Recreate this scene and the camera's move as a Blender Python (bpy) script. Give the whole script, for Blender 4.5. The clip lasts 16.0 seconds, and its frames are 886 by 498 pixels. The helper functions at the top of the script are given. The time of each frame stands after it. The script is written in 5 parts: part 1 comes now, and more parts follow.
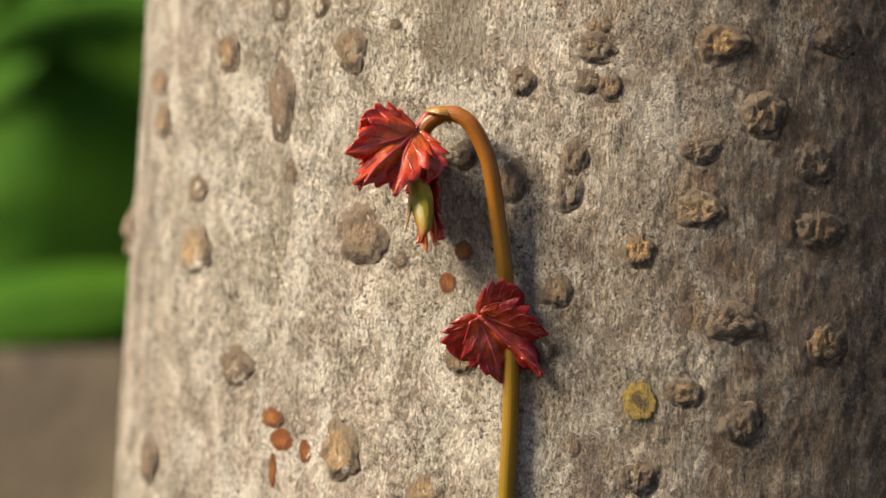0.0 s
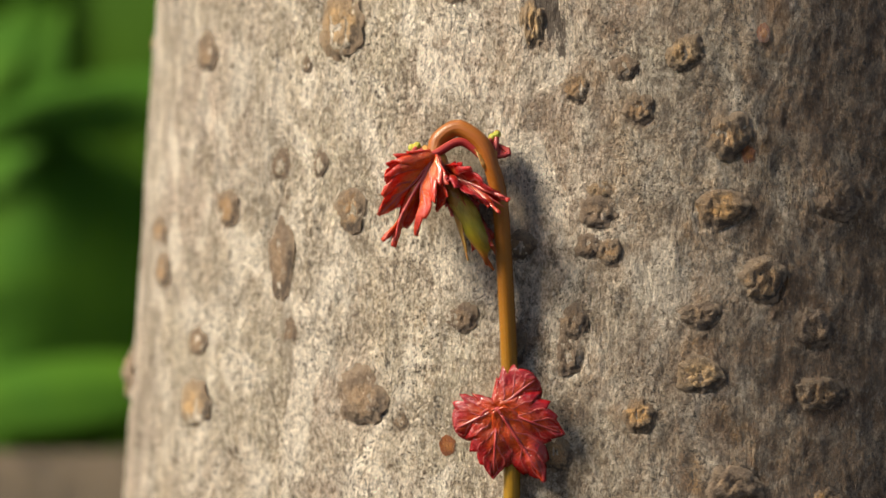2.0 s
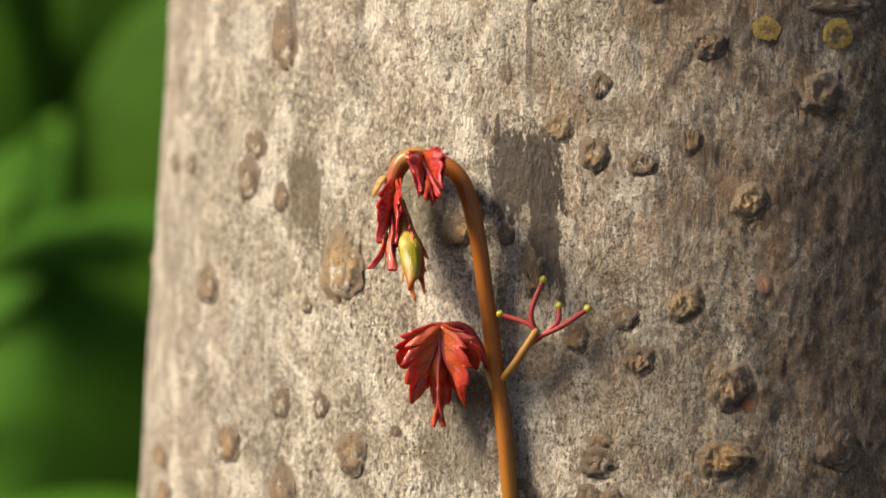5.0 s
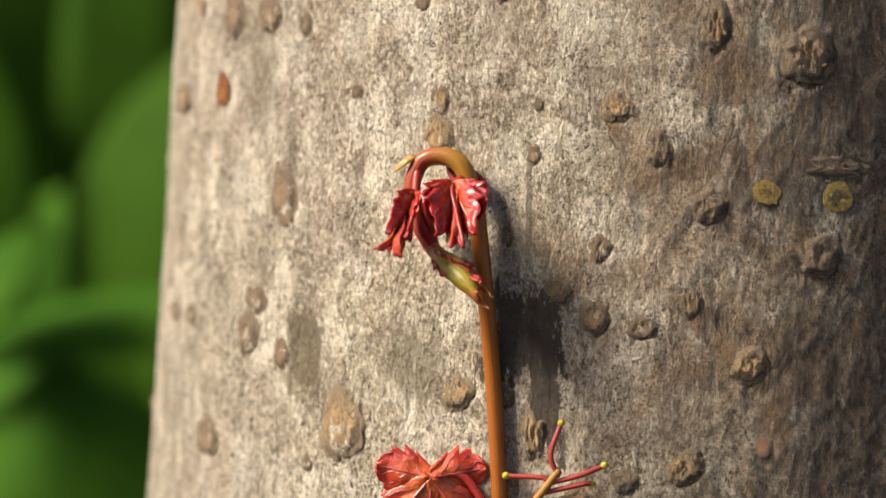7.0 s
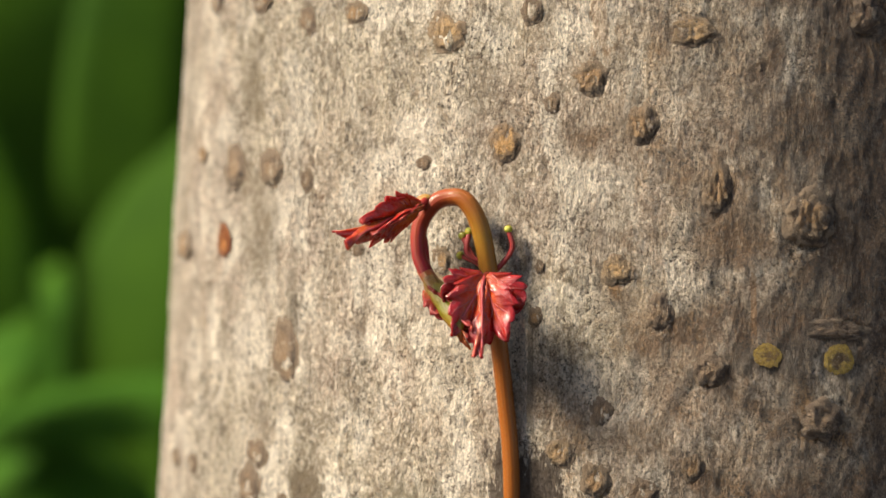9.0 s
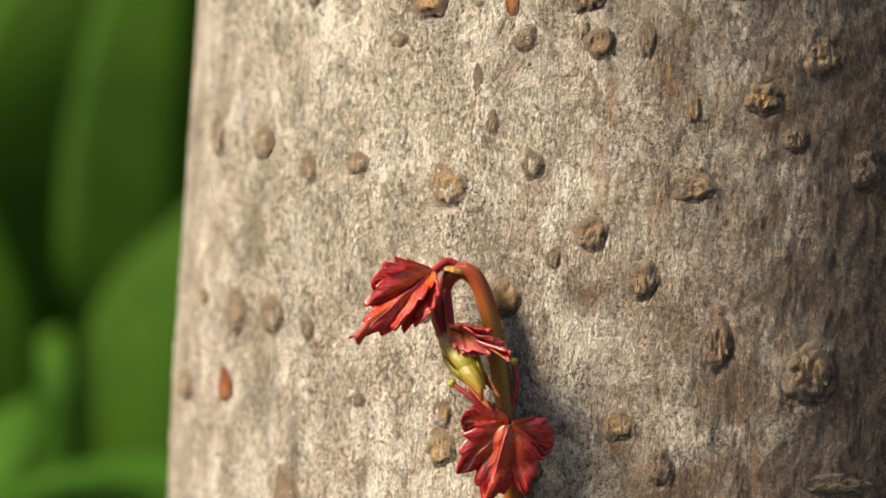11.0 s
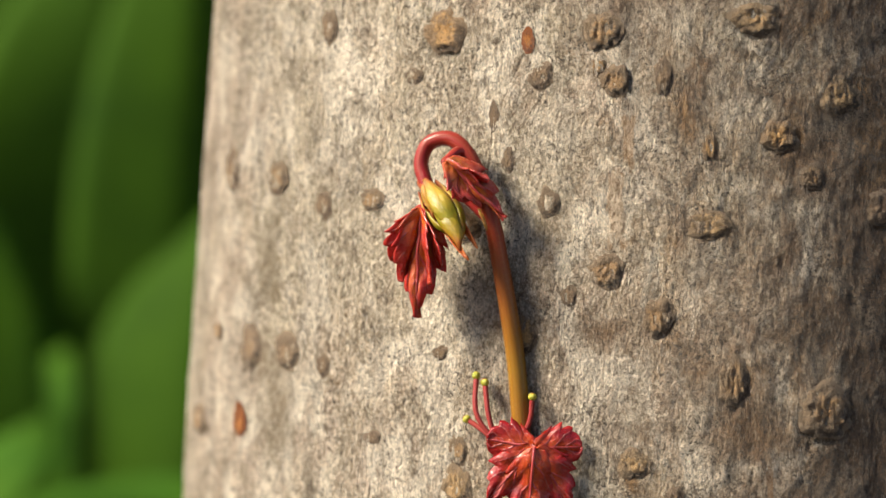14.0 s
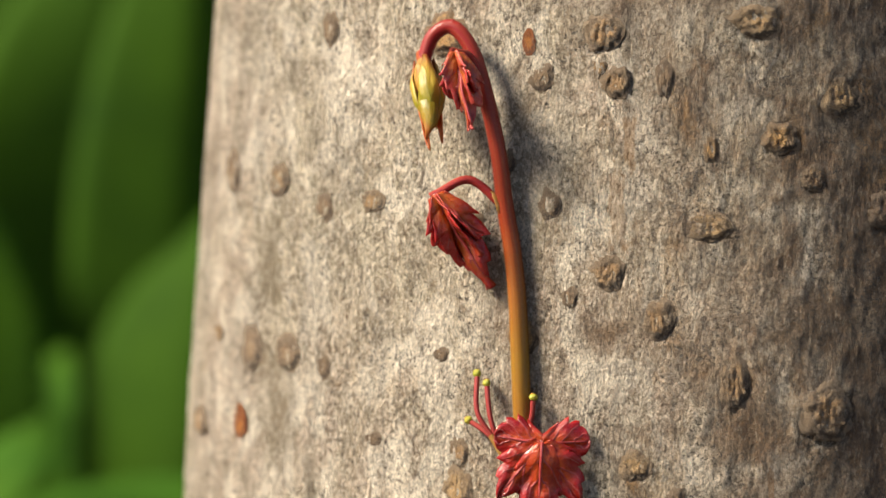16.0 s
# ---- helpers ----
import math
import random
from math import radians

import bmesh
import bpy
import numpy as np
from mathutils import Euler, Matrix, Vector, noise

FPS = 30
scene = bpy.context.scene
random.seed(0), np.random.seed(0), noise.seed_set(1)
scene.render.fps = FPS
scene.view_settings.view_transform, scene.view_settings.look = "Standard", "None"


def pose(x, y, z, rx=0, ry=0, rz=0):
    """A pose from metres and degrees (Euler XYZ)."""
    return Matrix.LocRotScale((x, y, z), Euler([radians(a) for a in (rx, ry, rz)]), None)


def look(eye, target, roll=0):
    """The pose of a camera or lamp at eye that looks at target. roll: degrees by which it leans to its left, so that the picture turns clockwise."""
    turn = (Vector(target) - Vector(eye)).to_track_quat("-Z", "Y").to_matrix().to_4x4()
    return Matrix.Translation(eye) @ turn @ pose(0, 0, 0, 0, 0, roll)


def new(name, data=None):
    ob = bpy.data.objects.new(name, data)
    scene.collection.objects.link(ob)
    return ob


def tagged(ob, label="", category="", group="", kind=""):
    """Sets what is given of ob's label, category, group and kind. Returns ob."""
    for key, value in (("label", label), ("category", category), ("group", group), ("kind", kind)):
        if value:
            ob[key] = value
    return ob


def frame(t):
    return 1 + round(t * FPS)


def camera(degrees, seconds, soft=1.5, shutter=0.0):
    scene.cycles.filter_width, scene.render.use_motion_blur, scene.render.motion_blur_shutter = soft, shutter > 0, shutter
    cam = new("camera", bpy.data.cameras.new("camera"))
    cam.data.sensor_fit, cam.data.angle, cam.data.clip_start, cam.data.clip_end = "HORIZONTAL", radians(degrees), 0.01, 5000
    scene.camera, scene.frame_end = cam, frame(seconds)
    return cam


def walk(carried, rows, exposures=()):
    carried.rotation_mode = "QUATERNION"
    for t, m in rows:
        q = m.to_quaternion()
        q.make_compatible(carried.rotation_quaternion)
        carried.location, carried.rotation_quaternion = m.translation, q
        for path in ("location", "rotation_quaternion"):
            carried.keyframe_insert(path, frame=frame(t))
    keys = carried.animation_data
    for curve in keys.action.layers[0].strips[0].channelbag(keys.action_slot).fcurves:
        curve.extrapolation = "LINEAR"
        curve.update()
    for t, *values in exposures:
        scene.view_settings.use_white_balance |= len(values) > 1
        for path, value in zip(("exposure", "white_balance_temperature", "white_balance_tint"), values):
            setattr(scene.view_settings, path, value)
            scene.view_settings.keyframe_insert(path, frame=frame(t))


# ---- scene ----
cam = camera(14.0, 16.0)
cam.data.dof.use_dof = True
cam.data.dof.focus_distance = 0.533
cam.data.dof.aperture_fstop = 13.5
PATH = [(0, -0.00000, 0.12000), (0.5, -0.00000, 0.12626), (1, -0.00000, 0.13234), (1.5, -0.00000, 0.13860), (2, -0.00000, 0.14427), (2.5, -0.00000, 0.15052), (3, -0.00000, 0.15678), (3.5, -0.00000, 0.16287), (4, -0.00000, 0.16912), (4.5, -0.00000, 0.17516), (5, -0.00000, 0.18120), (5.5, -0.00000, 0.18724), (6, -0.00000, 0.19327), (6.5, -0.00000, 0.19931), (7, -0.00000, 0.20532), (7.5, -0.00000, 0.21124), (8, -0.00000, 0.21724), (8.5, -0.00000, 0.22333), (9, -0.00017, 0.22934), (9.5, -0.00017, 0.23534), (10, -0.00017, 0.24110), (10.5, -0.00020, 0.24702), (11, -0.00026, 0.25227), (11.5, -0.00032, 0.25578), (12, -0.00038, 0.25728), (12.5, -0.00042, 0.25744), (13, -0.00042, 0.25757), (13.2, -0.00042, 0.25762), (13.3, -0.00259, 0.25764), (13.5, -0.00260, 0.25769), (14, -0.00264, 0.25786), (15, -0.00272, 0.25799), (16, -0.00279, 0.25811)]
walk(cam, [(t, pose(x, 0, z, 90, 0, 0)) for t, x, z in PATH], [(0, 1.16), (4, 1.25), (8, 1.31), (16, 1.28)])

# ---- light: late-morning sun from high on the left, behind the camera ----
SUN_EL, SUN_AZ = 41.0, 74.0
world = bpy.data.worlds.new("sky")
scene.world = world
world.use_nodes = True
wn = world.node_tree
sky = wn.nodes.new("ShaderNodeTexSky")
sky.sky_type, sky.sun_disc = "NISHITA", False
sky.sun_elevation, sky.sun_rotation = radians(SUN_EL), radians(180 + SUN_AZ)
wn.links.new(sky.outputs[0], wn.nodes["Background"].inputs[0])
wn.nodes["Background"].inputs[1].default_value = 0.068
sun_data = bpy.data.lights.new("sun", "SUN")
sun_data.energy, sun_data.angle, sun_data.color = 5.0, radians(20), (1.0, 0.905, 0.71)
sun = new("sun", sun_data)
_d = Vector((-math.sin(radians(SUN_AZ)) * math.cos(radians(SUN_EL)), -math.cos(radians(SUN_AZ)) * math.cos(radians(SUN_EL)), math.sin(radians(SUN_EL))))
sun.matrix_world = look(_d * 3, (0, 0, 0))


# ---- materials ----
class Nodes:
    """A small writer of node trees."""

    def __init__(self, name):
        self.mat = bpy.data.materials.new(name)
        self.mat.use_nodes = True
        self.t = self.mat.node_tree
        self.bsdf = self.t.nodes["Principled BSDF"]
        self.coord = self.t.nodes.new("ShaderNodeTexCoord")

    def node(self, kind, **values):
        n = self.t.nodes.new(kind)
        for k, v in values.items():
            if k == "operation":
                n.operation = v
            elif k == "blend":
                n.blend_type = v
            else:
                n.inputs[k].default_value = v
        return n

    def link(self, a, b):
        self.t.links.new(a, b)

    def place(self, scale=(1, 1, 1), where="Object"):
        m = self.node("ShaderNodeMapping")
        m.inputs["Scale"].default_value = scale
        self.link(self.coord.outputs[where], m.inputs["Vector"])
        return m.outputs[0]

    def noise(self, vec, scale, detail=4.0, rough=0.55, distort=0.0):
        n = self.node("ShaderNodeTexNoise", Scale=scale, Detail=detail, Roughness=rough, Distortion=distort)
        self.link(vec, n.inputs["Vector"])
        return n.outputs["Fac"]

    def ramp(self, fac, *stops):
        r = self.node("ShaderNodeValToRGB")
        e = r.color_ramp.elements
        while len(e) < len(stops):
            e.new(0.5)
        for el, (p, c) in zip(e, stops):
            el.position = p
            el.color = (c, c, c, 1) if isinstance(c, (int, float)) else (*c, 1)
        self.link(fac, r.inputs[0])
        return r.outputs[0]

    def mix(self, fac, a, b, blend="MIX"):
        m = self.t.nodes.new("ShaderNodeMix")
        m.data_type, m.blend_type = "RGBA", blend
        for sock, v in ((m.inputs[0], fac), (m.inputs[6], a), (m.inputs[7], b)):
            if isinstance(v, tuple):
                sock.default_value = (*v, 1)
            elif isinstance(v, (int, float)):
                sock.default_value = v
            else:
                self.link(v, sock)
        return m.outputs[2]

    def math(self, op, a, b=0.0, c=None):
        m = self.t.nodes.new("ShaderNodeMath")
        m.operation = op
        for sock, v in zip(m.inputs, (a, b, c)):
            if v is None:
                continue
            if isinstance(v, (int, float)):
                sock.default_value = v
            else:
                self.link(v, sock)
        return m.outputs[0]

    def out(self, colour, rough=0.6, bump=None, strength=0.5, depth=0.001, before=None):
        if isinstance(colour, tuple):
            self.bsdf.inputs["Base Color"].default_value = (*colour, 1)
        else:
            self.link(colour, self.bsdf.inputs["Base Color"])
        if isinstance(rough, (int, float)):
            self.bsdf.inputs["Roughness"].default_value = rough
        else:
            self.link(rough, self.bsdf.inputs["Roughness"])
        if bump is not None:
            b = self.node("ShaderNodeBump", Strength=strength, Distance=depth)
            self.link(bump, b.inputs["Height"])
            self.link(b.outputs[0], self.bsdf.inputs["Normal"])
        return self.mat


def bark_material():
    n = Nodes("bark")
    p = n.place()
    flat = n.place((1, 1, 0.6))
    long = n.place((1, 1, 0.13))
    sep = n.node("ShaderNodeSeparateXYZ")
    n.link(p, sep.inputs[0])
    colour = n.ramp(n.noise(flat, 105, 6, 0.65, 0.5), (0.28, (0.130, 0.068, 0.034)), (0.50, (0.210, 0.120, 0.062)), (0.72, (0.330, 0.212, 0.122)))
    # warm cork showing through in long blotches
    cork = n.ramp(n.noise(n.place((1, 1, 0.35)), 150, 5, 0.62, 0.5), (0.55, 0.0), (0.66, 1.0))
    colour = n.mix(n.math("MULTIPLY", cork, 0.75), colour, (0.36, 0.195, 0.075))
    # cool grey bloom
    bloom = n.ramp(n.noise(p, 200, 5, 0.65), (0.50, 0.0), (0.62, 1.0))
    colour = n.mix(n.math("MULTIPLY", bloom, 0.55), colour, (0.37, 0.285, 0.205))
    # pale granular lichen crust; its thickening leftward also paints in the sunlit side's brightness
    sun_flank = n.math("MULTIPLY_ADD", sep.outputs[0], -6.5, 0.19)
    cover = n.math("ADD", n.noise(p, 75, 5, 0.62, 0.6), n.math("MAXIMUM", n.math("MINIMUM", sun_flank, 0.24), -0.22))
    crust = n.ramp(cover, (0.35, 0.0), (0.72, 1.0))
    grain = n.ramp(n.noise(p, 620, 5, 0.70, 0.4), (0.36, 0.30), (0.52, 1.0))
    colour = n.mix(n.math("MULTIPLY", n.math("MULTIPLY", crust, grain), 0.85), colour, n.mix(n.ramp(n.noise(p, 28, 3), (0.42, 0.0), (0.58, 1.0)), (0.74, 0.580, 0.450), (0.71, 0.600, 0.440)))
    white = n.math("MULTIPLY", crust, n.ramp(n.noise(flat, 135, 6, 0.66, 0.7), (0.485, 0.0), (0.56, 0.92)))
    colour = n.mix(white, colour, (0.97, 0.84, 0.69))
    sage = n.math("MULTIPLY", crust, n.ramp(n.noise(p, 120, 5, 0.65, 0.5), (0.51, 0.0), (0.60, 0.80)))
    colour = n.mix(sage, colour, (0.36, 0.275, 0.185))
    # bands of wear running up the trunk
    band = n.ramp(n.noise(long, 170, 4, 0.6, 0.3), (0.34, 0.78), (0.5, 0.98), (0.66, 1.14))
    colour = n.mix(1.0, colour, band, "MULTIPLY")
    # flakes with upright cracks between them, the cracks coloured darker
    crack = n.noise(n.place((1, 1, 0.42)), 1400, 6, 0.72, 0.25)
    flake = n.ramp(crack, (0.36, 0.0), (0.46, 0.70), (0.62, 1.0))
    wear = n.ramp(n.noise(n.place((1, 1, 0.5)), 150, 5, 0.62, 0.5), (0.42, 0.12), (0.58, 1.0))
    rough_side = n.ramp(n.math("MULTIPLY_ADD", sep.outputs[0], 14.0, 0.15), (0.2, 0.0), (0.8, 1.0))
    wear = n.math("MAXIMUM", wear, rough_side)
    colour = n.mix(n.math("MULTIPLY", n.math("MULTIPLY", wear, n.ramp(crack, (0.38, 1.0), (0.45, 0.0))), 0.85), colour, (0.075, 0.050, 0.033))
    colour = n.mix(n.math("MULTIPLY", n.ramp(crack, (0.55, 0.0), (0.63, 1.0)), 0.5), colour, (0.50, 0.395, 0.285))
    # clusters of black pinholes
    pit = n.noise(p, 1900, 4, 0.66, 0.4)
    colony = n.ramp(n.noise(p, 110, 4, 0.65, 0.6), (0.47, 0.05), (0.58, 1.0))
    hole = n.ramp(pit, (0.40, 1.0), (0.445, 0.0))
    colour = n.mix(n.math("MULTIPLY", n.math("MULTIPLY", colony, hole), 0.95), colour, (0.060, 0.044, 0.030))
    # granular crust: brown grit between pale grains, in patches
    grit = n.noise(n.place((1, 1, 0.7)), 1350, 6, 0.80, 0.1)
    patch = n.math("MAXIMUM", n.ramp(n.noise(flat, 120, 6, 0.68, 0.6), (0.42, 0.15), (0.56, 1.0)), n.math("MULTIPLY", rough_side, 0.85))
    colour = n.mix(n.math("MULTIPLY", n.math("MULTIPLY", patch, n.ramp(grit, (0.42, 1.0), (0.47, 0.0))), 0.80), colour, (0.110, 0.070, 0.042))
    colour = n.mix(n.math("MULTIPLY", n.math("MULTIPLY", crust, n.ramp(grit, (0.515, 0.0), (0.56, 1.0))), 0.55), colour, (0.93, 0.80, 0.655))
    fine = n.ramp(n.noise(flat, 3000, 3, 0.7), (0.36, 0.45), (0.5, 1.0), (0.64, 1.55))
    colour = n.mix(0.6, colour, fine, "MULTIPLY")
    specks = n.ramp(n.noise(p, 2300, 3, 0.6), (0.59, 0.0), (0.65, 1.0))
    colour = n.mix(n.math("MULTIPLY", n.math("MULTIPLY", specks, n.math("MULTIPLY_ADD", crust, 0.85, 0.15)), 0.5), colour, (0.76, 0.66, 0.54))
    # algae and damp stains, one with a painted cast shadow, at their places (x, z, half width, half height, strength)
    rag = n.math("MULTIPLY_ADD", n.noise(n.place((1, 1, 0.35)), 650, 5, 0.72), 2.6, -1.3)
    for x, z, w, h, s, c in STAINS_AND_SHADOW:
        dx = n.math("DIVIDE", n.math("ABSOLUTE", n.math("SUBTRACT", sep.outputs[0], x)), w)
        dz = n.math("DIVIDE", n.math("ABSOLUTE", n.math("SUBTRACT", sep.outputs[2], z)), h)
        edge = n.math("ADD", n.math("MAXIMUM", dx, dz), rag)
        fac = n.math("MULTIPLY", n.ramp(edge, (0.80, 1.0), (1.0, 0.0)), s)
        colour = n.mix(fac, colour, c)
    relief = n.math("ADD", n.math("MULTIPLY", flake, n.math("MULTIPLY_ADD", wear, 1.1, 0.12)), n.math("MULTIPLY", hole, n.math("MULTIPLY", colony, -0.8)))
    relief = n.math("ADD", relief, n.math("MULTIPLY", grit, 1.1))
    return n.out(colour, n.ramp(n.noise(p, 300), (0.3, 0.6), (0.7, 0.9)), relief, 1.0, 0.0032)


STAINS_AND_SHADOW = [
    (-0.0212, 0.1900, 0.0027, 0.0066, 0.80, (0.17, 0.115, 0.058)),
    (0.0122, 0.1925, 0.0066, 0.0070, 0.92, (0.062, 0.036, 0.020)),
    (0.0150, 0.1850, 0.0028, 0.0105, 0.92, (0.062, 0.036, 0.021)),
    (-0.0040, 0.1880, 0.0044, 0.0066, 0.55, (0.17, 0.13, 0.07)),
    # darker algae with the hanging leaf's cast shadow painted in
    (0.0020, 0.1540, 0.0050, 0.0090, 0.55, (0.16, 0.11, 0.055)),
    (-0.0290, 0.2350, 0.0035, 0.0090, 0.45, (0.20, 0.14, 0.075)),
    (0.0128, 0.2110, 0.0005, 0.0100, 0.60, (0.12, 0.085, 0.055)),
    (-0.0235, 0.2190, 0.0008, 0.0080, 0.45, (0.14, 0.10, 0.06)),
    (-0.0150, 0.1830, 0.0004, 0.0060, 0.55, (0.12, 0.085, 0.055)),
    (-0.0240, 0.1350, 0.0010, 0.0120, 0.50, (0.15, 0.11, 0.075)),
    (0.0480, 0.2130, 0.0060, 0.0022, 0.55, (0.07, 0.05, 0.035)),
    (0.0230, 0.2642, 0.0013, 0.0060, 0.40, (0.36, 0.18, 0.06)),
    (0.0247, 0.2734, 0.0010, 0.0040, 0.50, (0.36, 0.18, 0.06)),
    (-0.0304, 0.2561, 0.0022, 0.0065, 0.55, (0.20, 0.14, 0.07)),
    (0.0456, 0.2211, 0.0005, 0.0060, 0.55, (0.34, 0.16, 0.05)),
    (0.0492, 0.1786, 0.0020, 0.0050, 0.28, (0.36, 0.17, 0.05)),
    (0.0488, 0.1827, 0.0030, 0.0060, 0.22, (0.33, 0.16, 0.06)),
    (0.0230, 0.1518, 0.0020, 0.0018, 0.60, (0.42, 0.24, 0.11)),
]


def lenticel_material(name, low, high, core, rough=0.85, rim=0.9, blend=0.85):
    n = Nodes(name)
    p = n.place((1, 0.4, 1), "Object")
    info = n.node("ShaderNodeObjectInfo")
    shift = n.node("ShaderNodeVectorMath", operation="ADD")
    n.link(p, shift.inputs[0])
    many = n.math("MULTIPLY", info.outputs["Random"], 40.0)
    n.link(many, shift.inputs[1])
    q = shift.outputs[0]
    squash = n.node("ShaderNodeMapping")
    squash.inputs["Scale"].default_value = (1, 1, 0.4)
    n.link(q, squash.inputs["Vector"])
    tall = squash.outputs[0]
    tone = n.ramp(n.noise(q, 7.0, 6, 0.72, 0.6), (0.32, low), (0.64, high))
    leng = n.node("ShaderNodeVectorMath", operation="LENGTH")
    n.link(p, leng.inputs[0])
    heart = n.math("ADD", n.noise(q, 3.4, 5, 0.65), n.math("MULTIPLY_ADD", leng.outputs["Value"], -0.7, 0.17))
    tone = n.mix(n.math("MULTIPLY", n.ramp(heart, (0.44, 0.0), (0.56, 1.0)), 0.9), tone, core)
    crack = n.noise(tall, 13.0, 5, 0.7, 0.8)
    tone = n.mix(n.math("MULTIPLY", n.ramp(crack, (0.37, 1.0), (0.46, 0.0)), 0.7), tone, (0.060, 0.042, 0.028))
    fleck = n.noise(q, 20.0, 6, 0.8)
    tone = n.mix(n.math("MULTIPLY", n.ramp(fleck, (0.54, 0.0), (0.60, 1.0)), 0.55), tone, (0.50, 0.40, 0.29))
    tone = n.mix(n.math("MULTIPLY", n.ramp(fleck, (0.40, 1.0), (0.46, 0.0)), 0.6), tone, (0.075, 0.050, 0.034))
    # corky rim, darker and broken, with shade painted in at lower right
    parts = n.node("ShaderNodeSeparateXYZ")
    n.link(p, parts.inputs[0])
    shade_side = n.math("SUBTRACT", n.math("MULTIPLY", parts.outputs[0], 0.6), n.math("MULTIPLY", parts.outputs[2], 0.8))
    shade_side = n.ramp(n.math("ADD", shade_side, 0.5), (0.45, 0.12), (0.80, 1.0))
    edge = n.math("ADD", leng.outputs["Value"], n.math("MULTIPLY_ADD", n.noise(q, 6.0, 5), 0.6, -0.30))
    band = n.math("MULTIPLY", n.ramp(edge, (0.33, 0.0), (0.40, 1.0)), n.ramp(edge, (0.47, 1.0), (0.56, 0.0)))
    tone = n.mix(n.math("MULTIPLY", n.math("MULTIPLY", band, shade_side), rim), tone, (0.045, 0.033, 0.025))
    tone = n.mix(n.math("MULTIPLY", info.outputs["Random"], 0.3), tone, low)
    tone = n.mix(n.math("MULTIPLY", n.ramp(edge, (0.45, 0.0), (0.55, 1.0)), blend), tone, (0.27, 0.19, 0.125))
    relief = n.math("ADD", crack, n.math("MULTIPLY", fleck, 1.2))
    return n.out(tone, rough, relief, 1.0, 0.0008)


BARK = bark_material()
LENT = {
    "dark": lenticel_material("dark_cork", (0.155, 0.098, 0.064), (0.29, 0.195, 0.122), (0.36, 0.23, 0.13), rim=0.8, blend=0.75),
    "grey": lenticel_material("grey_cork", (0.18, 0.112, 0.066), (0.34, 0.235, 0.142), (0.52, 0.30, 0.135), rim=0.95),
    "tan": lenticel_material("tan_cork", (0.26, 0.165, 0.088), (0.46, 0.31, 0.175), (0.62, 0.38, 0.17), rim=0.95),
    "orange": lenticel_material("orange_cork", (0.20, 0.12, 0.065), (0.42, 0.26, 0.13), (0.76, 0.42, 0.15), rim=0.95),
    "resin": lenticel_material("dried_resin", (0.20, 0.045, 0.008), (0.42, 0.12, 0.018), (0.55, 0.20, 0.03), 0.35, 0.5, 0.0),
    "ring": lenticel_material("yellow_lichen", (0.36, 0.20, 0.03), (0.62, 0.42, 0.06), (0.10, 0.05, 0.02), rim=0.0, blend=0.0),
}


def leaf_material(name, deep, bright, rough=0.3, thin=0.25, heart=None, reach=0.0):
    """Thin glossy leaf; with a heart colour, the blade pales towards its ribs and foot."""
    n = Nodes(name)
    p = n.place((1, 1, 1), "Object")
    tone = n.ramp(n.noise(p, 260, 4, 0.6, 0.5), (0.32, deep), (0.68, bright))
    if heart:
        part = n.node("ShaderNodeSeparateXYZ")
        n.link(n.coord.outputs["UV"], part.inputs[0])
        out = n.math("ADD", n.math("MULTIPLY", part.outputs[0], 0.75), n.math("MULTIPLY", part.outputs[1], 0.65))
        out = n.math("ADD", out, n.math("MULTIPLY_ADD", n.noise(p, 420, 4, 0.65, 0.4), 0.9, -0.45))
        tone = n.mix(n.ramp(out, (0.34 + reach, 0.92), (0.82 + reach, 0.0)), tone, heart)
    tone = n.mix(n.math("MULTIPLY", n.ramp(n.noise(p, 1300, 3, 0.6), (0.5, 0.0), (0.66, 1.0)), 0.4), tone, deep)
    m = n.out(tone, n.ramp(n.noise(p, 500, 3), (0.35, rough - 0.08), (0.65, rough + 0.14)), n.math("ADD", n.noise(p, 620, 4, 0.6), n.math("MULTIPLY", n.noise(p, 2300, 3, 0.65), 0.5)), 0.55, 0.0008)
    n.bsdf.inputs["Specular IOR Level"].default_value = 0.40
    n.bsdf.inputs["Coat Weight"].default_value = 0.45
    n.bsdf.inputs["Coat Roughness"].default_value = 0.12
    n.bsdf.inputs["Subsurface Weight"].default_value = thin * 0.5
    n.bsdf.inputs["Subsurface Scale"].default_value = 1.0
    n.bsdf.inputs["Subsurface Radius"].default_value = (0.0009, 0.00025, 0.00015)
    tr = n.node("ShaderNodeBsdfTranslucent")
    n.link(tone, tr.inputs["Color"])
    mx = n.node("ShaderNodeMixShader", Fac=0.45 * thin)
    n.link(n.bsdf.outputs[0], mx.inputs[1])
    n.link(tr.outputs[0], mx.inputs[2])
    n.link(mx.outputs[0], n.t.nodes["Material Output"].inputs["Surface"])
    return m


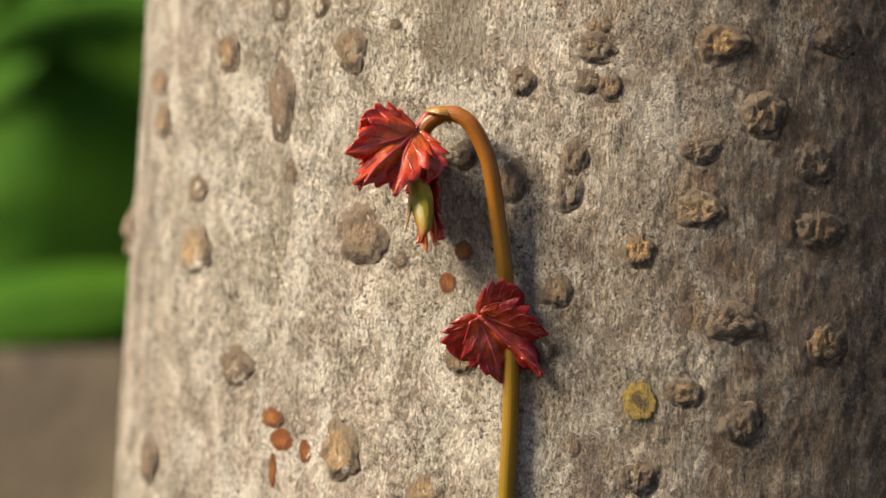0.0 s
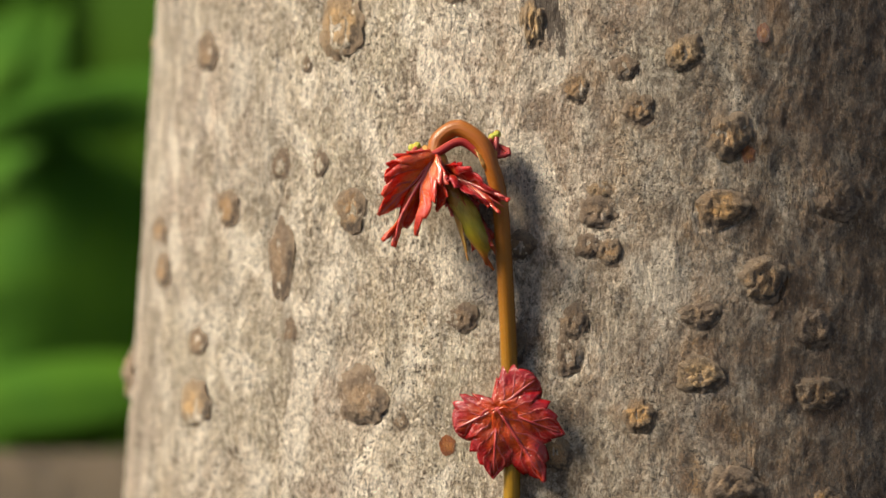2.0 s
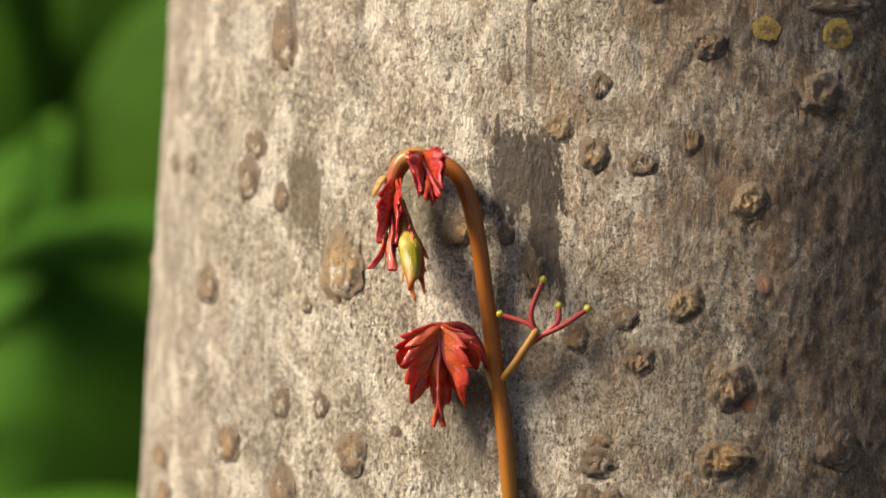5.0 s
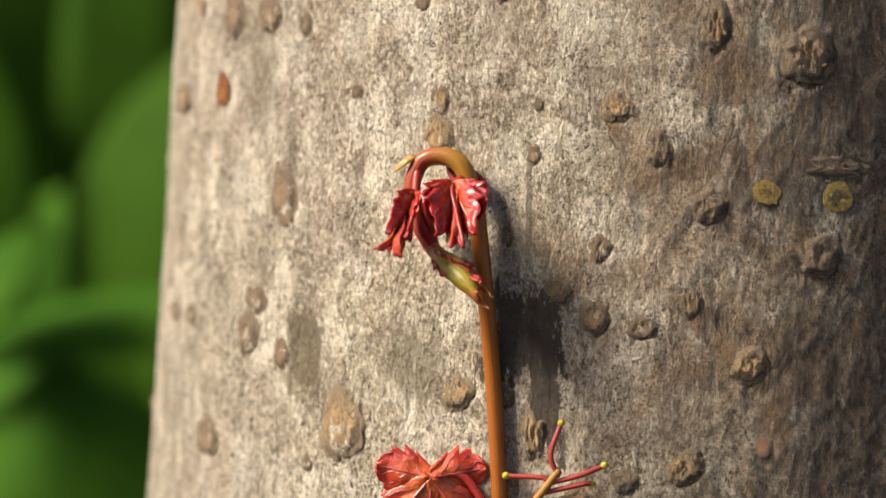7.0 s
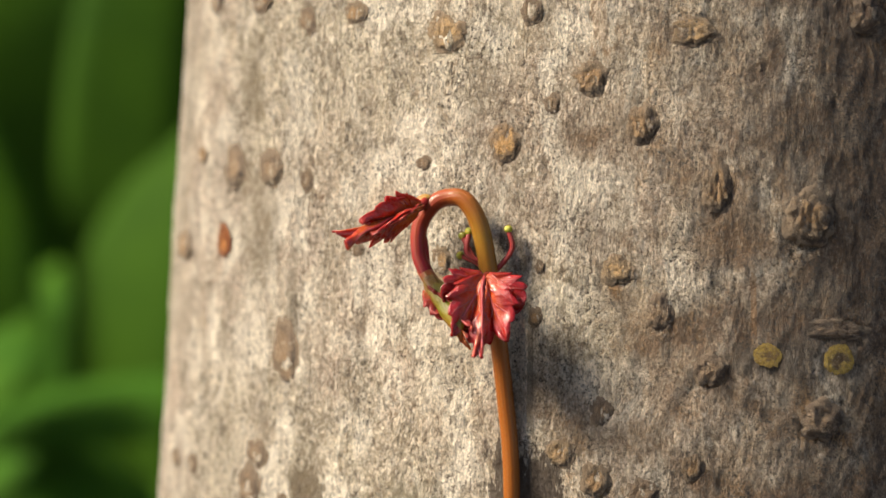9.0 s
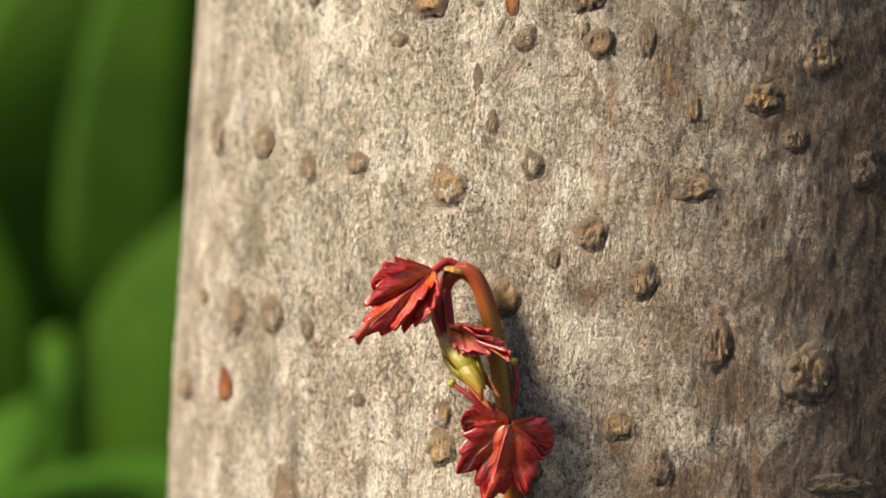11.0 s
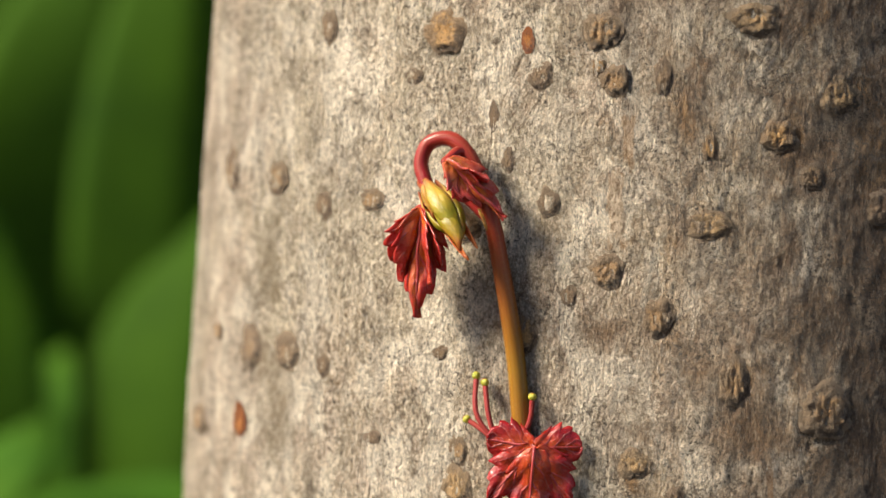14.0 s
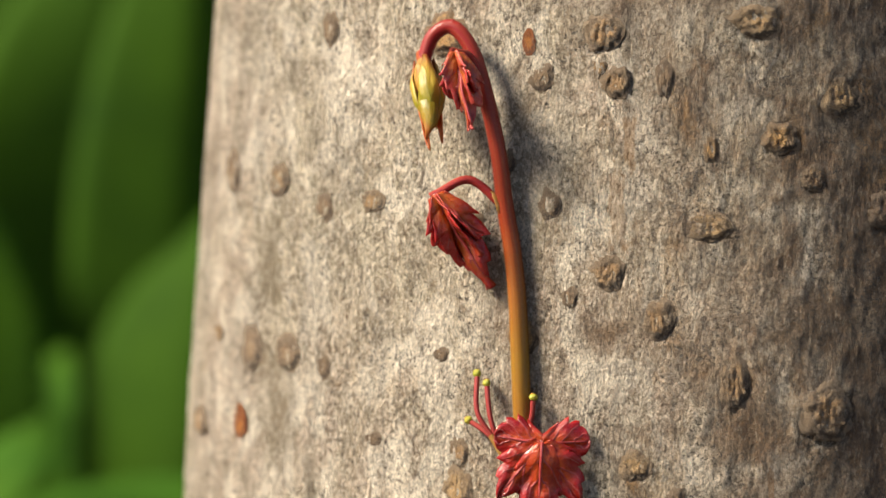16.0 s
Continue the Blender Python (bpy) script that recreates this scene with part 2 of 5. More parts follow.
def stem_material():
    n = Nodes("shoot_skin")
    info = n.node("ShaderNodeObjectInfo")
    p = n.place((1, 1, 0.25))
    tone = n.mix(n.math("MULTIPLY", n.ramp(n.noise(p, 2200, 4), (0.45, 0.0), (0.7, 1.0)), 0.25), info.outputs["Color"], (0.22, 0.11, 0.03))
    streak = n.ramp(n.noise(n.place((1, 1, 0.12)), 2600, 3, 0.6), (0.36, 0.70), (0.64, 1.25))
    tone = n.mix(0.12, tone, streak, "MULTIPLY")
    m = n.out(tone, n.ramp(n.noise(p, 1200, 3), (0.35, 0.34), (0.65, 0.58)), n.noise(p, 2600, 4, 0.65), 0.5, 0.0003)
    n.bsdf.inputs["Specular IOR Level"].default_value = 0.2
    n.bsdf.inputs["Coat Weight"].default_value = 0.16
    n.bsdf.inputs["Coat Roughness"].default_value = 0.16
    n.bsdf.inputs["Subsurface Weight"].default_value = 0.10
    n.bsdf.inputs["Subsurface Radius"].default_value = (0.0012, 0.0005, 0.0002)
    return m


SKIN = stem_material()
RED = leaf_material("red_leaf", (0.200, 0.002, 0.004), (0.400, 0.010, 0.012), 0.24, 0.7, (0.52, 0.066, 0.008))
ROSE = leaf_material("rose_red_leaf", (0.260, 0.003, 0.006), (0.480, 0.022, 0.022), 0.24, 0.7, (0.54, 0.075, 0.012))
PINK = leaf_material("pink_leaf", (0.36, 0.022, 0.026), (0.58, 0.095, 0.070), 0.28, 0.7, (0.54, 0.150, 0.024), 0.05)
EMBER = leaf_material("ember_red_leaf", (0.390, 0.014, 0.010), (0.600, 0.064, 0.026), 0.24, 0.7, (0.58, 0.115, 0.018), 0.04)
SHEATH = leaf_material("pale_sheath", (0.30, 0.13, 0.020), (0.44, 0.27, 0.045), 0.40, 0.35)
CRIMSON = leaf_material("orange_red_leaf", (0.360, 0.010, 0.014), (0.560, 0.055, 0.036), 0.24, 0.7, (0.56, 0.125, 0.014), 0.04)


def bud_material():
    n = Nodes("yellow_green_scale")
    p = n.place((1, 1, 0.25))
    sep = n.node("ShaderNodeSeparateXYZ")
    n.link(n.coord.outputs["Object"], sep.inputs[0])
    up = n.math("ADD", n.math("MULTIPLY", sep.outputs[2], 75.0), n.math("MULTIPLY_ADD", n.noise(p, 420, 4, 0.6), 0.5, -0.25))
    tone = n.ramp(up, (0.05, (0.34, 0.070, 0.020)), (0.28, (0.50, 0.330, 0.050)), (0.58, (0.23, 0.200, 0.008)), (0.80, (0.29, 0.180, 0.010)), (1.0, (0.38, 0.050, 0.014)))
    tone = n.mix(n.math("MULTIPLY", n.ramp(n.noise(n.place((1, 1, 0.2)), 900, 4, 0.65), (0.52, 0.0), (0.62, 1.0)), 0.5), tone, (0.13, 0.105, 0.006))
    blush = n.ramp(n.noise(n.place((1, 1, 0.35)), 330, 4, 0.6, 0.3), (0.50, 0.0), (0.62, 1.0))
    tone = n.mix(n.math("MULTIPLY", blush, 0.6), tone, (0.28, 0.062, 0.018))
    m = n.out(tone, 0.38, n.math("ADD", n.noise(p, 1100, 5, 0.65), n.math("MULTIPLY", n.noise(n.place((1, 1, 0.15)), 1700, 3), 0.5)), 0.5, 0.0005)
    n.bsdf.inputs["Specular IOR Level"].default_value = 0.45
    tr = n.node("ShaderNodeBsdfTranslucent")
    n.link(tone, tr.inputs["Color"])
    mx = n.node("ShaderNodeMixShader", Fac=0.25)
    n.link(n.bsdf.outputs[0], mx.inputs[1])
    n.link(tr.outputs[0], mx.inputs[2])
    n.link(mx.outputs[0], n.t.nodes["Material Output"].inputs["Surface"])
    return m


SCALE = bud_material()
VEIN = leaf_material("leaf_vein", (0.28, 0.016, 0.020), (0.44, 0.060, 0.046), 0.4, 0.2)
PAD = leaf_material("yellow_pad", (0.27, 0.26, 0.012), (0.42, 0.40, 0.04), 0.4, 0.4)


def soil_material():
    n = Nodes("soil")
    p = n.place()
    tone = n.ramp(n.noise(p, 30, 6, 0.65), (0.3, (0.048, 0.033, 0.017)), (0.7, (0.105, 0.073, 0.040)))
    return n.out(tone, 0.95, n.noise(p, 120, 6, 0.7), 0.8, 0.01)


def green_material(name, low, high, thin=0.3):
    n = Nodes(name)
    p = n.place()
    tone = n.ramp(n.noise(p, 14, 4, 0.6), (0.35, low), (0.65, high))
    return leaf_finish(n, tone, n.noise(p, 60, 4), thin)


def leaf_finish(n, tone, relief, thin):
    m = n.out(tone, 0.75, relief, 0.3, 0.002)
    n.bsdf.inputs["Specular IOR Level"].default_value = 0.06
    tr = n.node("ShaderNodeBsdfTranslucent")
    n.link(tone, tr.inputs["Color"])
    mx = n.node("ShaderNodeMixShader", Fac=thin)
    n.link(n.bsdf.outputs[0], mx.inputs[1])
    n.link(tr.outputs[0], mx.inputs[2])
    n.link(mx.outputs[0], n.t.nodes["Material Output"].inputs["Surface"])
    return m


SOIL = soil_material()
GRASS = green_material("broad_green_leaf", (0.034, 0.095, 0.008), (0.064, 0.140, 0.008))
# darker copy of the leaf green, with shade put into the colour
SHADE_GREEN = green_material("painted_shade_green", (0.016, 0.045, 0.003), (0.034, 0.080, 0.004), 0.25)


# ---- mesh helpers ----
def mesh_object(name, verts, faces, material, parent=None, smooth=True):
    me = bpy.data.meshes.new(name)
    me.from_pydata(verts, [], faces)
    me.materials.append(material)
    if smooth:
        me.polygons.foreach_set("use_smooth", [True] * len(me.polygons))
    me.update()
    ob = new(name, me)
    if parent:
        ob.parent = parent
    return ob


def grid_faces(rows, cols, wrap=False):
    out = []
    for i in range(rows - 1):
        for j in range(cols if wrap else cols - 1):
            k = (j + 1) % cols
            out.append((i * cols + j, i * cols + k, (i + 1) * cols + k, (i + 1) * cols + j))
    return out


def tube(points, radii, sides=8):
    """Rings of a tube along points, closed at both ends."""
    verts, n = [], len(points)
    pts = [Vector(p) for p in points]
    for i, p in enumerate(pts):
        d = (pts[min(i + 1, n - 1)] - pts[max(i - 1, 0)]).normalized()
        a = d.cross(Vector((0, 1, 0.01))).normalized()
        b = d.cross(a)
        for k in range(sides):
            w = 2 * math.pi * k / sides
            verts.append(p + (a * math.cos(w) + b * math.sin(w)) * radii[i])
    faces = grid_faces(n, sides, True)
    faces.append(tuple(range(sides - 1, -1, -1)))
    faces.append(tuple(range((n - 1) * sides, n * sides)))
    return verts, faces


# ---- the trunk: a tapering, slightly leaning cone ----
ZB = 0.12


def trunk_axis(z):
    k = z - ZB
    return 0.0355 + 0.0265 * k, 0.6196 - 0.040 * k, 0.0885 - 0.040 * k


def bark_y(x, z):
    ax, ay, r = trunk_axis(z)
    d = max(min((x - ax) / r, 0.999), -0.999)
    return ay - r * math.sqrt(1 - d * d)


def value_noise(u, v, seed):
    """Smooth value noise on two arrays."""
    table = np.random.RandomState(seed).rand(256, 256)
    iu, iv = np.floor(u).astype(int), np.floor(v).astype(int)
    fu, fv = u - iu, v - iv
    fu, fv = fu * fu * (3 - 2 * fu), fv * fv * (3 - 2 * fv)
    a, b = table[iu & 255, iv & 255], table[(iu + 1) & 255, iv & 255]
    c, d = table[iu & 255, (iv + 1) & 255], table[(iu + 1) & 255, (iv + 1) & 255]
    return (a * (1 - fu) + b * fu) * (1 - fv) + (c * (1 - fu) + d * fu) * fv - 0.5


BUMPS = []


def lenticel(angle, z, width, height, look_of, proud=1.0):
    BUMPS.append((radians(angle), z / 1000, width / 1000, height / 1000, look_of, proud))


lenticel(-53.2, 150.7, 5.2, 5.3, 'grey')
lenticel(-44.4, 142.7, 5.1, 11.3, 'dark')
lenticel(-35.2, 150.1, 5.0, 6.0, 'grey')
lenticel(-68.2, 140.7, 7.4, 4.6, 'grey')
lenticel(-57.9, 129.5, 5.9, 3.8, 'dark')
lenticel(-57.7, 119.6, 8.4, 6.5, 'tan')
lenticel(-32.8, 121.8, 7.9, 7.5, 'dark')
lenticel(-28.3, 118.4, 2.5, 2.5, 'dark')
lenticel(-49.1, 101.6, 7.0, 5.5, 'dark')
lenticel(-43.3, 94.0, 4.3, 2.6, 'resin')
lenticel(-41.8, 90.6, 4.1, 2.9, 'resin')
lenticel(-38.5, 89.0, 2.2, 3.0, 'resin')
lenticel(-42.8, 85.8, 1.4, 4.3, 'resin')
lenticel(-34.2, 89.3, 6.2, 7.7, 'tan')
lenticel(-24.6, 83.8, 5.6, 4.2, 'tan')
lenticel(-22.2, 134.0, 4.4, 4.0, 'dark')
lenticel(-16.9, 129.7, 4.2, 5.4, 'dark')
lenticel(-21.5, 119.7, 2.5, 2.5, 'resin')
lenticel(-23.1, 114.9, 2.3, 2.5, 'resin')
lenticel(-21.4, 103.7, 5.1, 4.7, 'grey')
lenticel(-16.4, 144.8, 4.0, 3.9, 'dark')
lenticel(-9.0, 149.7, 5.1, 4.3, 'dark')
lenticel(-9.7, 144.7, 3.6, 3.3, 'dark')
lenticel(-7.6, 143.8, 3.8, 3.5, 'grey')
lenticel(3.0, 150.2, 7.5, 5.0, 'orange')
lenticel(14.5, 152.3, 4.5, 5.9, 'dark')
lenticel(7.3, 139.7, 6.0, 6.0, 'grey')
lenticel(1.3, 134.6, 5.0, 3.7, 'dark')
lenticel(-10.9, 133.4, 4.1, 4.3, 'dark')
lenticel(-11.4, 128.4, 4.3, 5.0, 'dark')
lenticel(1.3, 125.7, 6.7, 4.6, 'tan')
lenticel(-4.3, 119.7, 4.3, 4.7, 'orange')
lenticel(13.2, 123.0, 6.5, 4.7, 'grey')
lenticel(-12.1, 113.8, 4.3, 4.7, 'grey')
lenticel(4.9, 109.3, 7.2, 5.2, 'dark')
lenticel(13.9, 105.9, 5.7, 5.2, 'orange')
lenticel(-3.9, 97.5, 4.2, 4.7, 'ring')
lenticel(0.3, 98.7, 5.2, 3.8, 'grey')
lenticel(5.8, 94.3, 5.0, 5.8, 'dark')
lenticel(-3.7, 86.4, 5.0, 5.0, 'dark')
lenticel(-66.0, 85.8, 6.7, 6.4, 'dark')
lenticel(-13.0, 105.0, 3.0, 3.3, 'dark')
lenticel(-9.9, 90.9, 1.7, 3.3, 'dark')
lenticel(-30.0, 153.8, 1.8, 1.5, 'dark')
lenticel(-39.5, 157.2, 2.5, 3.5, 'dark')
lenticel(-45.1, 157.1, 3.7, 3.5, 'dark')
lenticel(-42.6, 131.4, 2.6, 4.3, 'dark')
lenticel(12.4, 132.6, 5.5, 5.0, 'dark')
lenticel(-8.8, 153.0, 3.4, 2.8, 'tan')
lenticel(-70.6, 146.9, 8.4, 4.1, 'grey')
lenticel(-37.5, 178.4, 7.4, 9.6, 'tan')
lenticel(-24.2, 183.9, 4.8, 5.1, 'tan')
lenticel(-16.1, 177.8, 3.6, 6.9, 'tan', 1.8)
lenticel(-18.9, 183.3, 2.7, 3.0, 'dark')
lenticel(-59.2, 175.3, 6.3, 5.4, 'dark')
lenticel(-44.7, 157.3, 3.2, 4.4, 'dark')
lenticel(-39.4, 157.5, 2.5, 3.5, 'dark')
lenticel(-41.8, 172.5, 2.3, 2.4, 'dark')
lenticel(-46.5, 189.2, 3.2, 4.4, 'dark')
lenticel(5.2, 188.1, 5.2, 4.7, 'tan')
lenticel(-1.0, 173.1, 5.2, 4.7, 'tan')
lenticel(-6.7, 171.0, 3.8, 3.3, 'dark')
lenticel(-11.4, 168.1, 3.9, 3.8, 'grey')
lenticel(-5.2, 164.8, 4.3, 3.8, 'grey')
lenticel(3.6, 161.0, 6.3, 5.8, 'grey')
lenticel(6.8, 176.0, 1.8, 2.5, 'resin')
lenticel(5.6, 158.1, 1.8, 2.1, 'resin')
lenticel(14.5, 151.4, 6.5, 5.0, 'dark')
lenticel(-87.4, 122.2, 16.5, 8.7, 'dark', 1.7)
lenticel(-87.4, 179.0, 4.4, 2.9, 'tan', 2.0)
lenticel(-47.4, 214.0, 5.4, 7.9, 'dark')
lenticel(-46.7, 210.1, 3.6, 2.6, 'dark')
lenticel(-27.4, 227.5, 3.0, 4.2, 'grey')
lenticel(-27.3, 222.4, 4.4, 5.1, 'tan')
lenticel(-8.7, 226.1, 4.4, 3.8, 'tan')
lenticel(-38.0, 229.2, 2.8, 1.9, 'dark')
lenticel(-16.9, 219.2, 2.1, 2.5, 'grey')
lenticel(-16.6, 226.7, 1.6, 1.7, 'dark')
lenticel(-4.4, 219.9, 3.8, 4.7, 'dark')
lenticel(-19.4, 207.1, 1.6, 2.9, 'dark')
lenticel(-9.9, 205.3, 3.0, 3.8, 'dark')
lenticel(-13.8, 199.1, 4.0, 3.7, 'tan')
lenticel(-10.2, 195.3, 3.9, 4.7, 'grey')
lenticel(-5.5, 193.6, 4.3, 3.3, 'dark')
lenticel(-0.7, 197.2, 3.0, 3.7, 'grey')
lenticel(0.7, 211.5, 4.7, 4.2, 'dark')
lenticel(6.5, 213.6, 3.7, 3.0, 'ring')
lenticel(13.8, 212.9, 4.0, 3.8, 'ring')
lenticel(12.1, 204.1, 6.4, 5.0, 'dark')
lenticel(10.5, 233.7, 7.6, 7.2, 'grey')
lenticel(13.4, 217.4, 9.4, 2.8, 'dark')
lenticel(-51.4, 197.4, 5.1, 4.1, 'dark')
lenticel(-52.4, 192.1, 5.2, 6.2, 'dark')
lenticel(-61.2, 231.2, 3.4, 3.6, 'resin')
lenticel(-74.4, 229.9, 8.0, 4.6, 'grey')
lenticel(-72.0, 195.1, 5.3, 2.8, 'dark')
lenticel(-65.7, 194.7, 4.4, 2.7, 'dark')
lenticel(-20.9, 245.0, 4.5, 5.2, 'orange')
lenticel(-12.1, 254.5, 4.4, 4.7, 'grey')
lenticel(-16.0, 250.8, 2.1, 3.0, 'dark')
lenticel(-6.8, 247.7, 4.7, 5.0, 'grey')
lenticel(1.0, 238.2, 4.7, 6.7, 'grey')
lenticel(-1.9, 261.4, 6.3, 3.8, 'tan')
lenticel(-46.9, 264.6, 3.6, 4.0, 'dark')
lenticel(-39.7, 265.4, 4.0, 3.1, 'grey')
lenticel(-55.3, 267.8, 3.9, 2.7, 'dark')
lenticel(-59.4, 242.4, 5.6, 6.3, 'dark')
lenticel(-51.8, 241.8, 5.7, 5.3, 'dark')
lenticel(-45.5, 239.9, 2.7, 3.1, 'dark')
lenticel(-61.1, 230.3, 4.1, 4.0, 'resin')
lenticel(-69.2, 244.5, 3.6, 2.7, 'orange')
lenticel(-30.0, 242.2, 2.2, 2.1, 'dark')
lenticel(-28.0, 261.6, 5.8, 5.1, 'tan')
lenticel(-18.6, 264.6, 3.2, 3.7, 'dark')
lenticel(16.4, 263.7, 5.2, 5.0, 'dark')
lenticel(-31.2, 290.5, 6.6, 6.1, 'orange')
lenticel(-13.4, 290.1, 5.2, 5.0, 'grey')
lenticel(2.4, 291.6, 6.8, 4.5, 'tan')
lenticel(-21.5, 288.8, 1.8, 3.4, 'resin')
lenticel(-12.0, 282.7, 4.3, 4.2, 'grey')
lenticel(-13.8, 285.1, 2.1, 3.3, 'orange')
lenticel(-7.0, 283.3, 2.5, 5.0, 'dark')
lenticel(11.4, 280.5, 5.6, 5.0, 'tan')
lenticel(5.1, 274.4, 5.0, 4.2, 'orange')
lenticel(-2.0, 272.7, 2.2, 3.3, 'orange')
lenticel(8.7, 268.4, 3.7, 3.3, 'grey')
lenticel(16.5, 263.4, 5.2, 3.9, 'grey')
lenticel(-23.3, 271.2, 2.0, 3.4, 'dark')
lenticel(-25.0, 277.4, 1.5, 4.2, 'dark')
lenticel(-18.5, 264.7, 2.7, 3.0, 'grey')
lenticel(-54.9, 269.1, 4.3, 4.4, 'grey')
lenticel(-66.7, 270.3, 5.1, 6.4, 'dark')
lenticel(-47.3, 292.0, 3.4, 4.4, 'dark')
lenticel(-35.0, 284.0, 3.1, 2.1, 'dark')
lenticel(-20.0, 283.6, 3.6, 3.9, 'dark')



def base_relief(u, z):
    """The swells of the bark, metres."""
    h = 0.0009 * value_noise(u / 0.022 + 40, z / 0.034 + 9, 1) + 0.00022 * value_noise(u / 0.0065 + 40, z / 0.012 + 9, 2)
    return h + 0.00026 * value_noise(u / 0.0022 + 60, z / 0.0040 + 9, 3)


def build_trunk():
    fine = np.arange(-1.75, 0.95, 0.0036)
    back = np.arange(0.95, 2 * math.pi - 1.75, 0.06)
    ang = np.concatenate([fine, back])
    z = np.concatenate([np.arange(-0.03, 0.07, 0.004), np.arange(0.07, 0.312, 0.00031), np.arange(0.312, 0.75, 0.006), np.arange(0.76, 1.9, 0.04)])
    A, Z = np.meshgrid(ang, z)
    k = np.minimum(Z - ZB, 0.2) + np.maximum(Z - ZB - 0.2, 0) * 0.25
    R = (0.0885 - 0.040 * k) * np.where(Z > 1.84, np.sqrt(np.maximum(0.0, 1 - ((Z - 1.84) / 0.0401) ** 2)), 1)
    U = A * 0.0885
    h = base_relief(U, Z)
    h += 0.00015 * value_noise(U / 0.0008 + 90, Z / 0.0016 + 9, 4) + 0.00010 * value_noise(U / 0.0005 + 20, Z / 0.0013 + 9, 5)
    for a, zz, w, hh, kind, proud in BUMPS:
        big = min(w, hh) * (1.0 if kind not in ("resin", "ring") else 0.3)
        du, dz = (A - a) * 0.0885 / (0.5 * w), (Z - zz) / (0.5 * hh)
        near = (abs(du) < 3) & (abs(dz) < 3)
        du, dz = du[near], dz[near]
        q = np.sqrt(du ** 2 + dz ** 2) * (1 + 0.30 * value_noise(du * 2.2 + zz * 9000, dz * 1.6 + a * 700 + 50, 7))
        shade_side = 0.5 + 0.5 * (du - dz) / np.maximum(q, 0.2) / 1.42
        h[near] += big * (0.07 * np.exp(-(q / 1.35) ** 2) - 0.11 * shade_side * np.exp(-((q - 1.05) / 0.22) ** 2))
    h = np.where((A > 0.9) & (A < 2 * math.pi - 1.8), 0, h)
    rr = R + h
    x = 0.0355 + 0.0265 * k + rr * np.sin(A)
    y = 0.6196 - 0.040 * k - rr * np.cos(A)
    co = np.stack([x, y, Z], -1).reshape(-1, 3)
    rows, cols = A.shape
    i = np.arange(rows - 1)[:, None] * cols
    j = np.arange(cols)[None, :]
    jn = (j + 1) % cols
    quads = np.stack([i + j, i + jn, i + cols + jn, i + cols + j], -1).reshape(-1, 4)
    me = bpy.data.meshes.new("tree_trunk")
    me.vertices.add(len(co))
    me.vertices.foreach_set("co", co.ravel())
    me.loops.add(quads.size)
    me.loops.foreach_set("vertex_index", quads.ravel().astype(np.int32))
    me.polygons.add(len(quads))
    me.polygons.foreach_set("loop_start", np.arange(0, quads.size, 4, dtype=np.int32))
    me.polygons.foreach_set("loop_total", np.full(len(quads), 4, dtype=np.int32))
    me.polygons.foreach_set("use_smooth", np.ones(len(quads), dtype=bool))
    me.update(calc_edges=True)
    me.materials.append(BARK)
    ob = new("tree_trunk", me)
    return tagged(ob, "pale grey-beige tree trunk with dark corky lenticels and lichen", "tree trunk", kind="structure")


def lenticel_mesh(seed, kind):
    """A scabby oval wart of cork, split by upright cracks, one unit across; its edge dips into the bark."""
    rnd = random.Random(seed)
    rings, sides = 17, 40
    verts = []
    lobes = [rnd.uniform(-1, 1) * (0.35 if kind == "flat" and k % 2 == 0 else 1) for k in range(8)]
    turn = radians(140 + rnd.uniform(-40, 40))
    splits = [(rnd.uniform(-0.28, 0.28), rnd.uniform(-0.5, 0.5), rnd.uniform(0.03, 0.06), rnd.uniform(0.03, 0.085)) for _ in range(rnd.choice((1, 2, 3)))]
    for i in range(rings):
        r = i / (rings - 1)
        for k in range(sides):
            w = 2 * math.pi * k / sides
            edge = 0.54 * (1 + 0.12 * lobes[0] * math.sin(2 * w + lobes[1] * 3) + 0.10 * lobes[2] * math.sin(3 * w + lobes[3] * 3) + 0.08 * lobes[4] * math.sin(5 * w + lobes[5] * 3))
            edge *= 1 + 0.12 * max(0, math.cos(w)) ** 3 + 0.20 * noise.noise(Vector((math.sin(w) * 3, math.cos(w) * 3, seed))) + 0.09 * noise.noise(Vector((math.sin(w) * 8, math.cos(w) * 8, seed)))
            x, z = edge * r * math.sin(w), edge * r * math.cos(w)
            rough = noise.fractal(Vector((x * 7 + seed, z * 4.2, 0.3)), 0.7, 2.1, 5) * 0.115
            if kind == "flat":
                y = 0.04 * (1 - r ** 3) + 0.4 * rough - 0.05 * max(0, r - 0.7)
            else:
                y = 0.17 * (1 - r * r) + 0.05 * math.exp(-((r - 0.55) / 0.2) ** 2) + rough * 1.3 - 0.03
                for x0, lean, wide, deep in splits:
                    y -= deep * math.exp(-((x - x0 - lean * z * 0.3) / wide) ** 2) * (1 - r * r)
                y -= 0.10 * max(0, r - 0.8) / 0.2
                y -= 0.11 * math.exp(-((r - 0.78) / 0.09) ** 2) * max(0, math.cos(w - turn)) ** 2
            verts.append((x, -y, z))
    me = bpy.data.meshes.new("lenticel")
    me.from_pydata(verts, [], grid_faces(rings, sides, True))
    me.polygons.foreach_set("use_smooth", [True] * len(me.polygons))
    return me


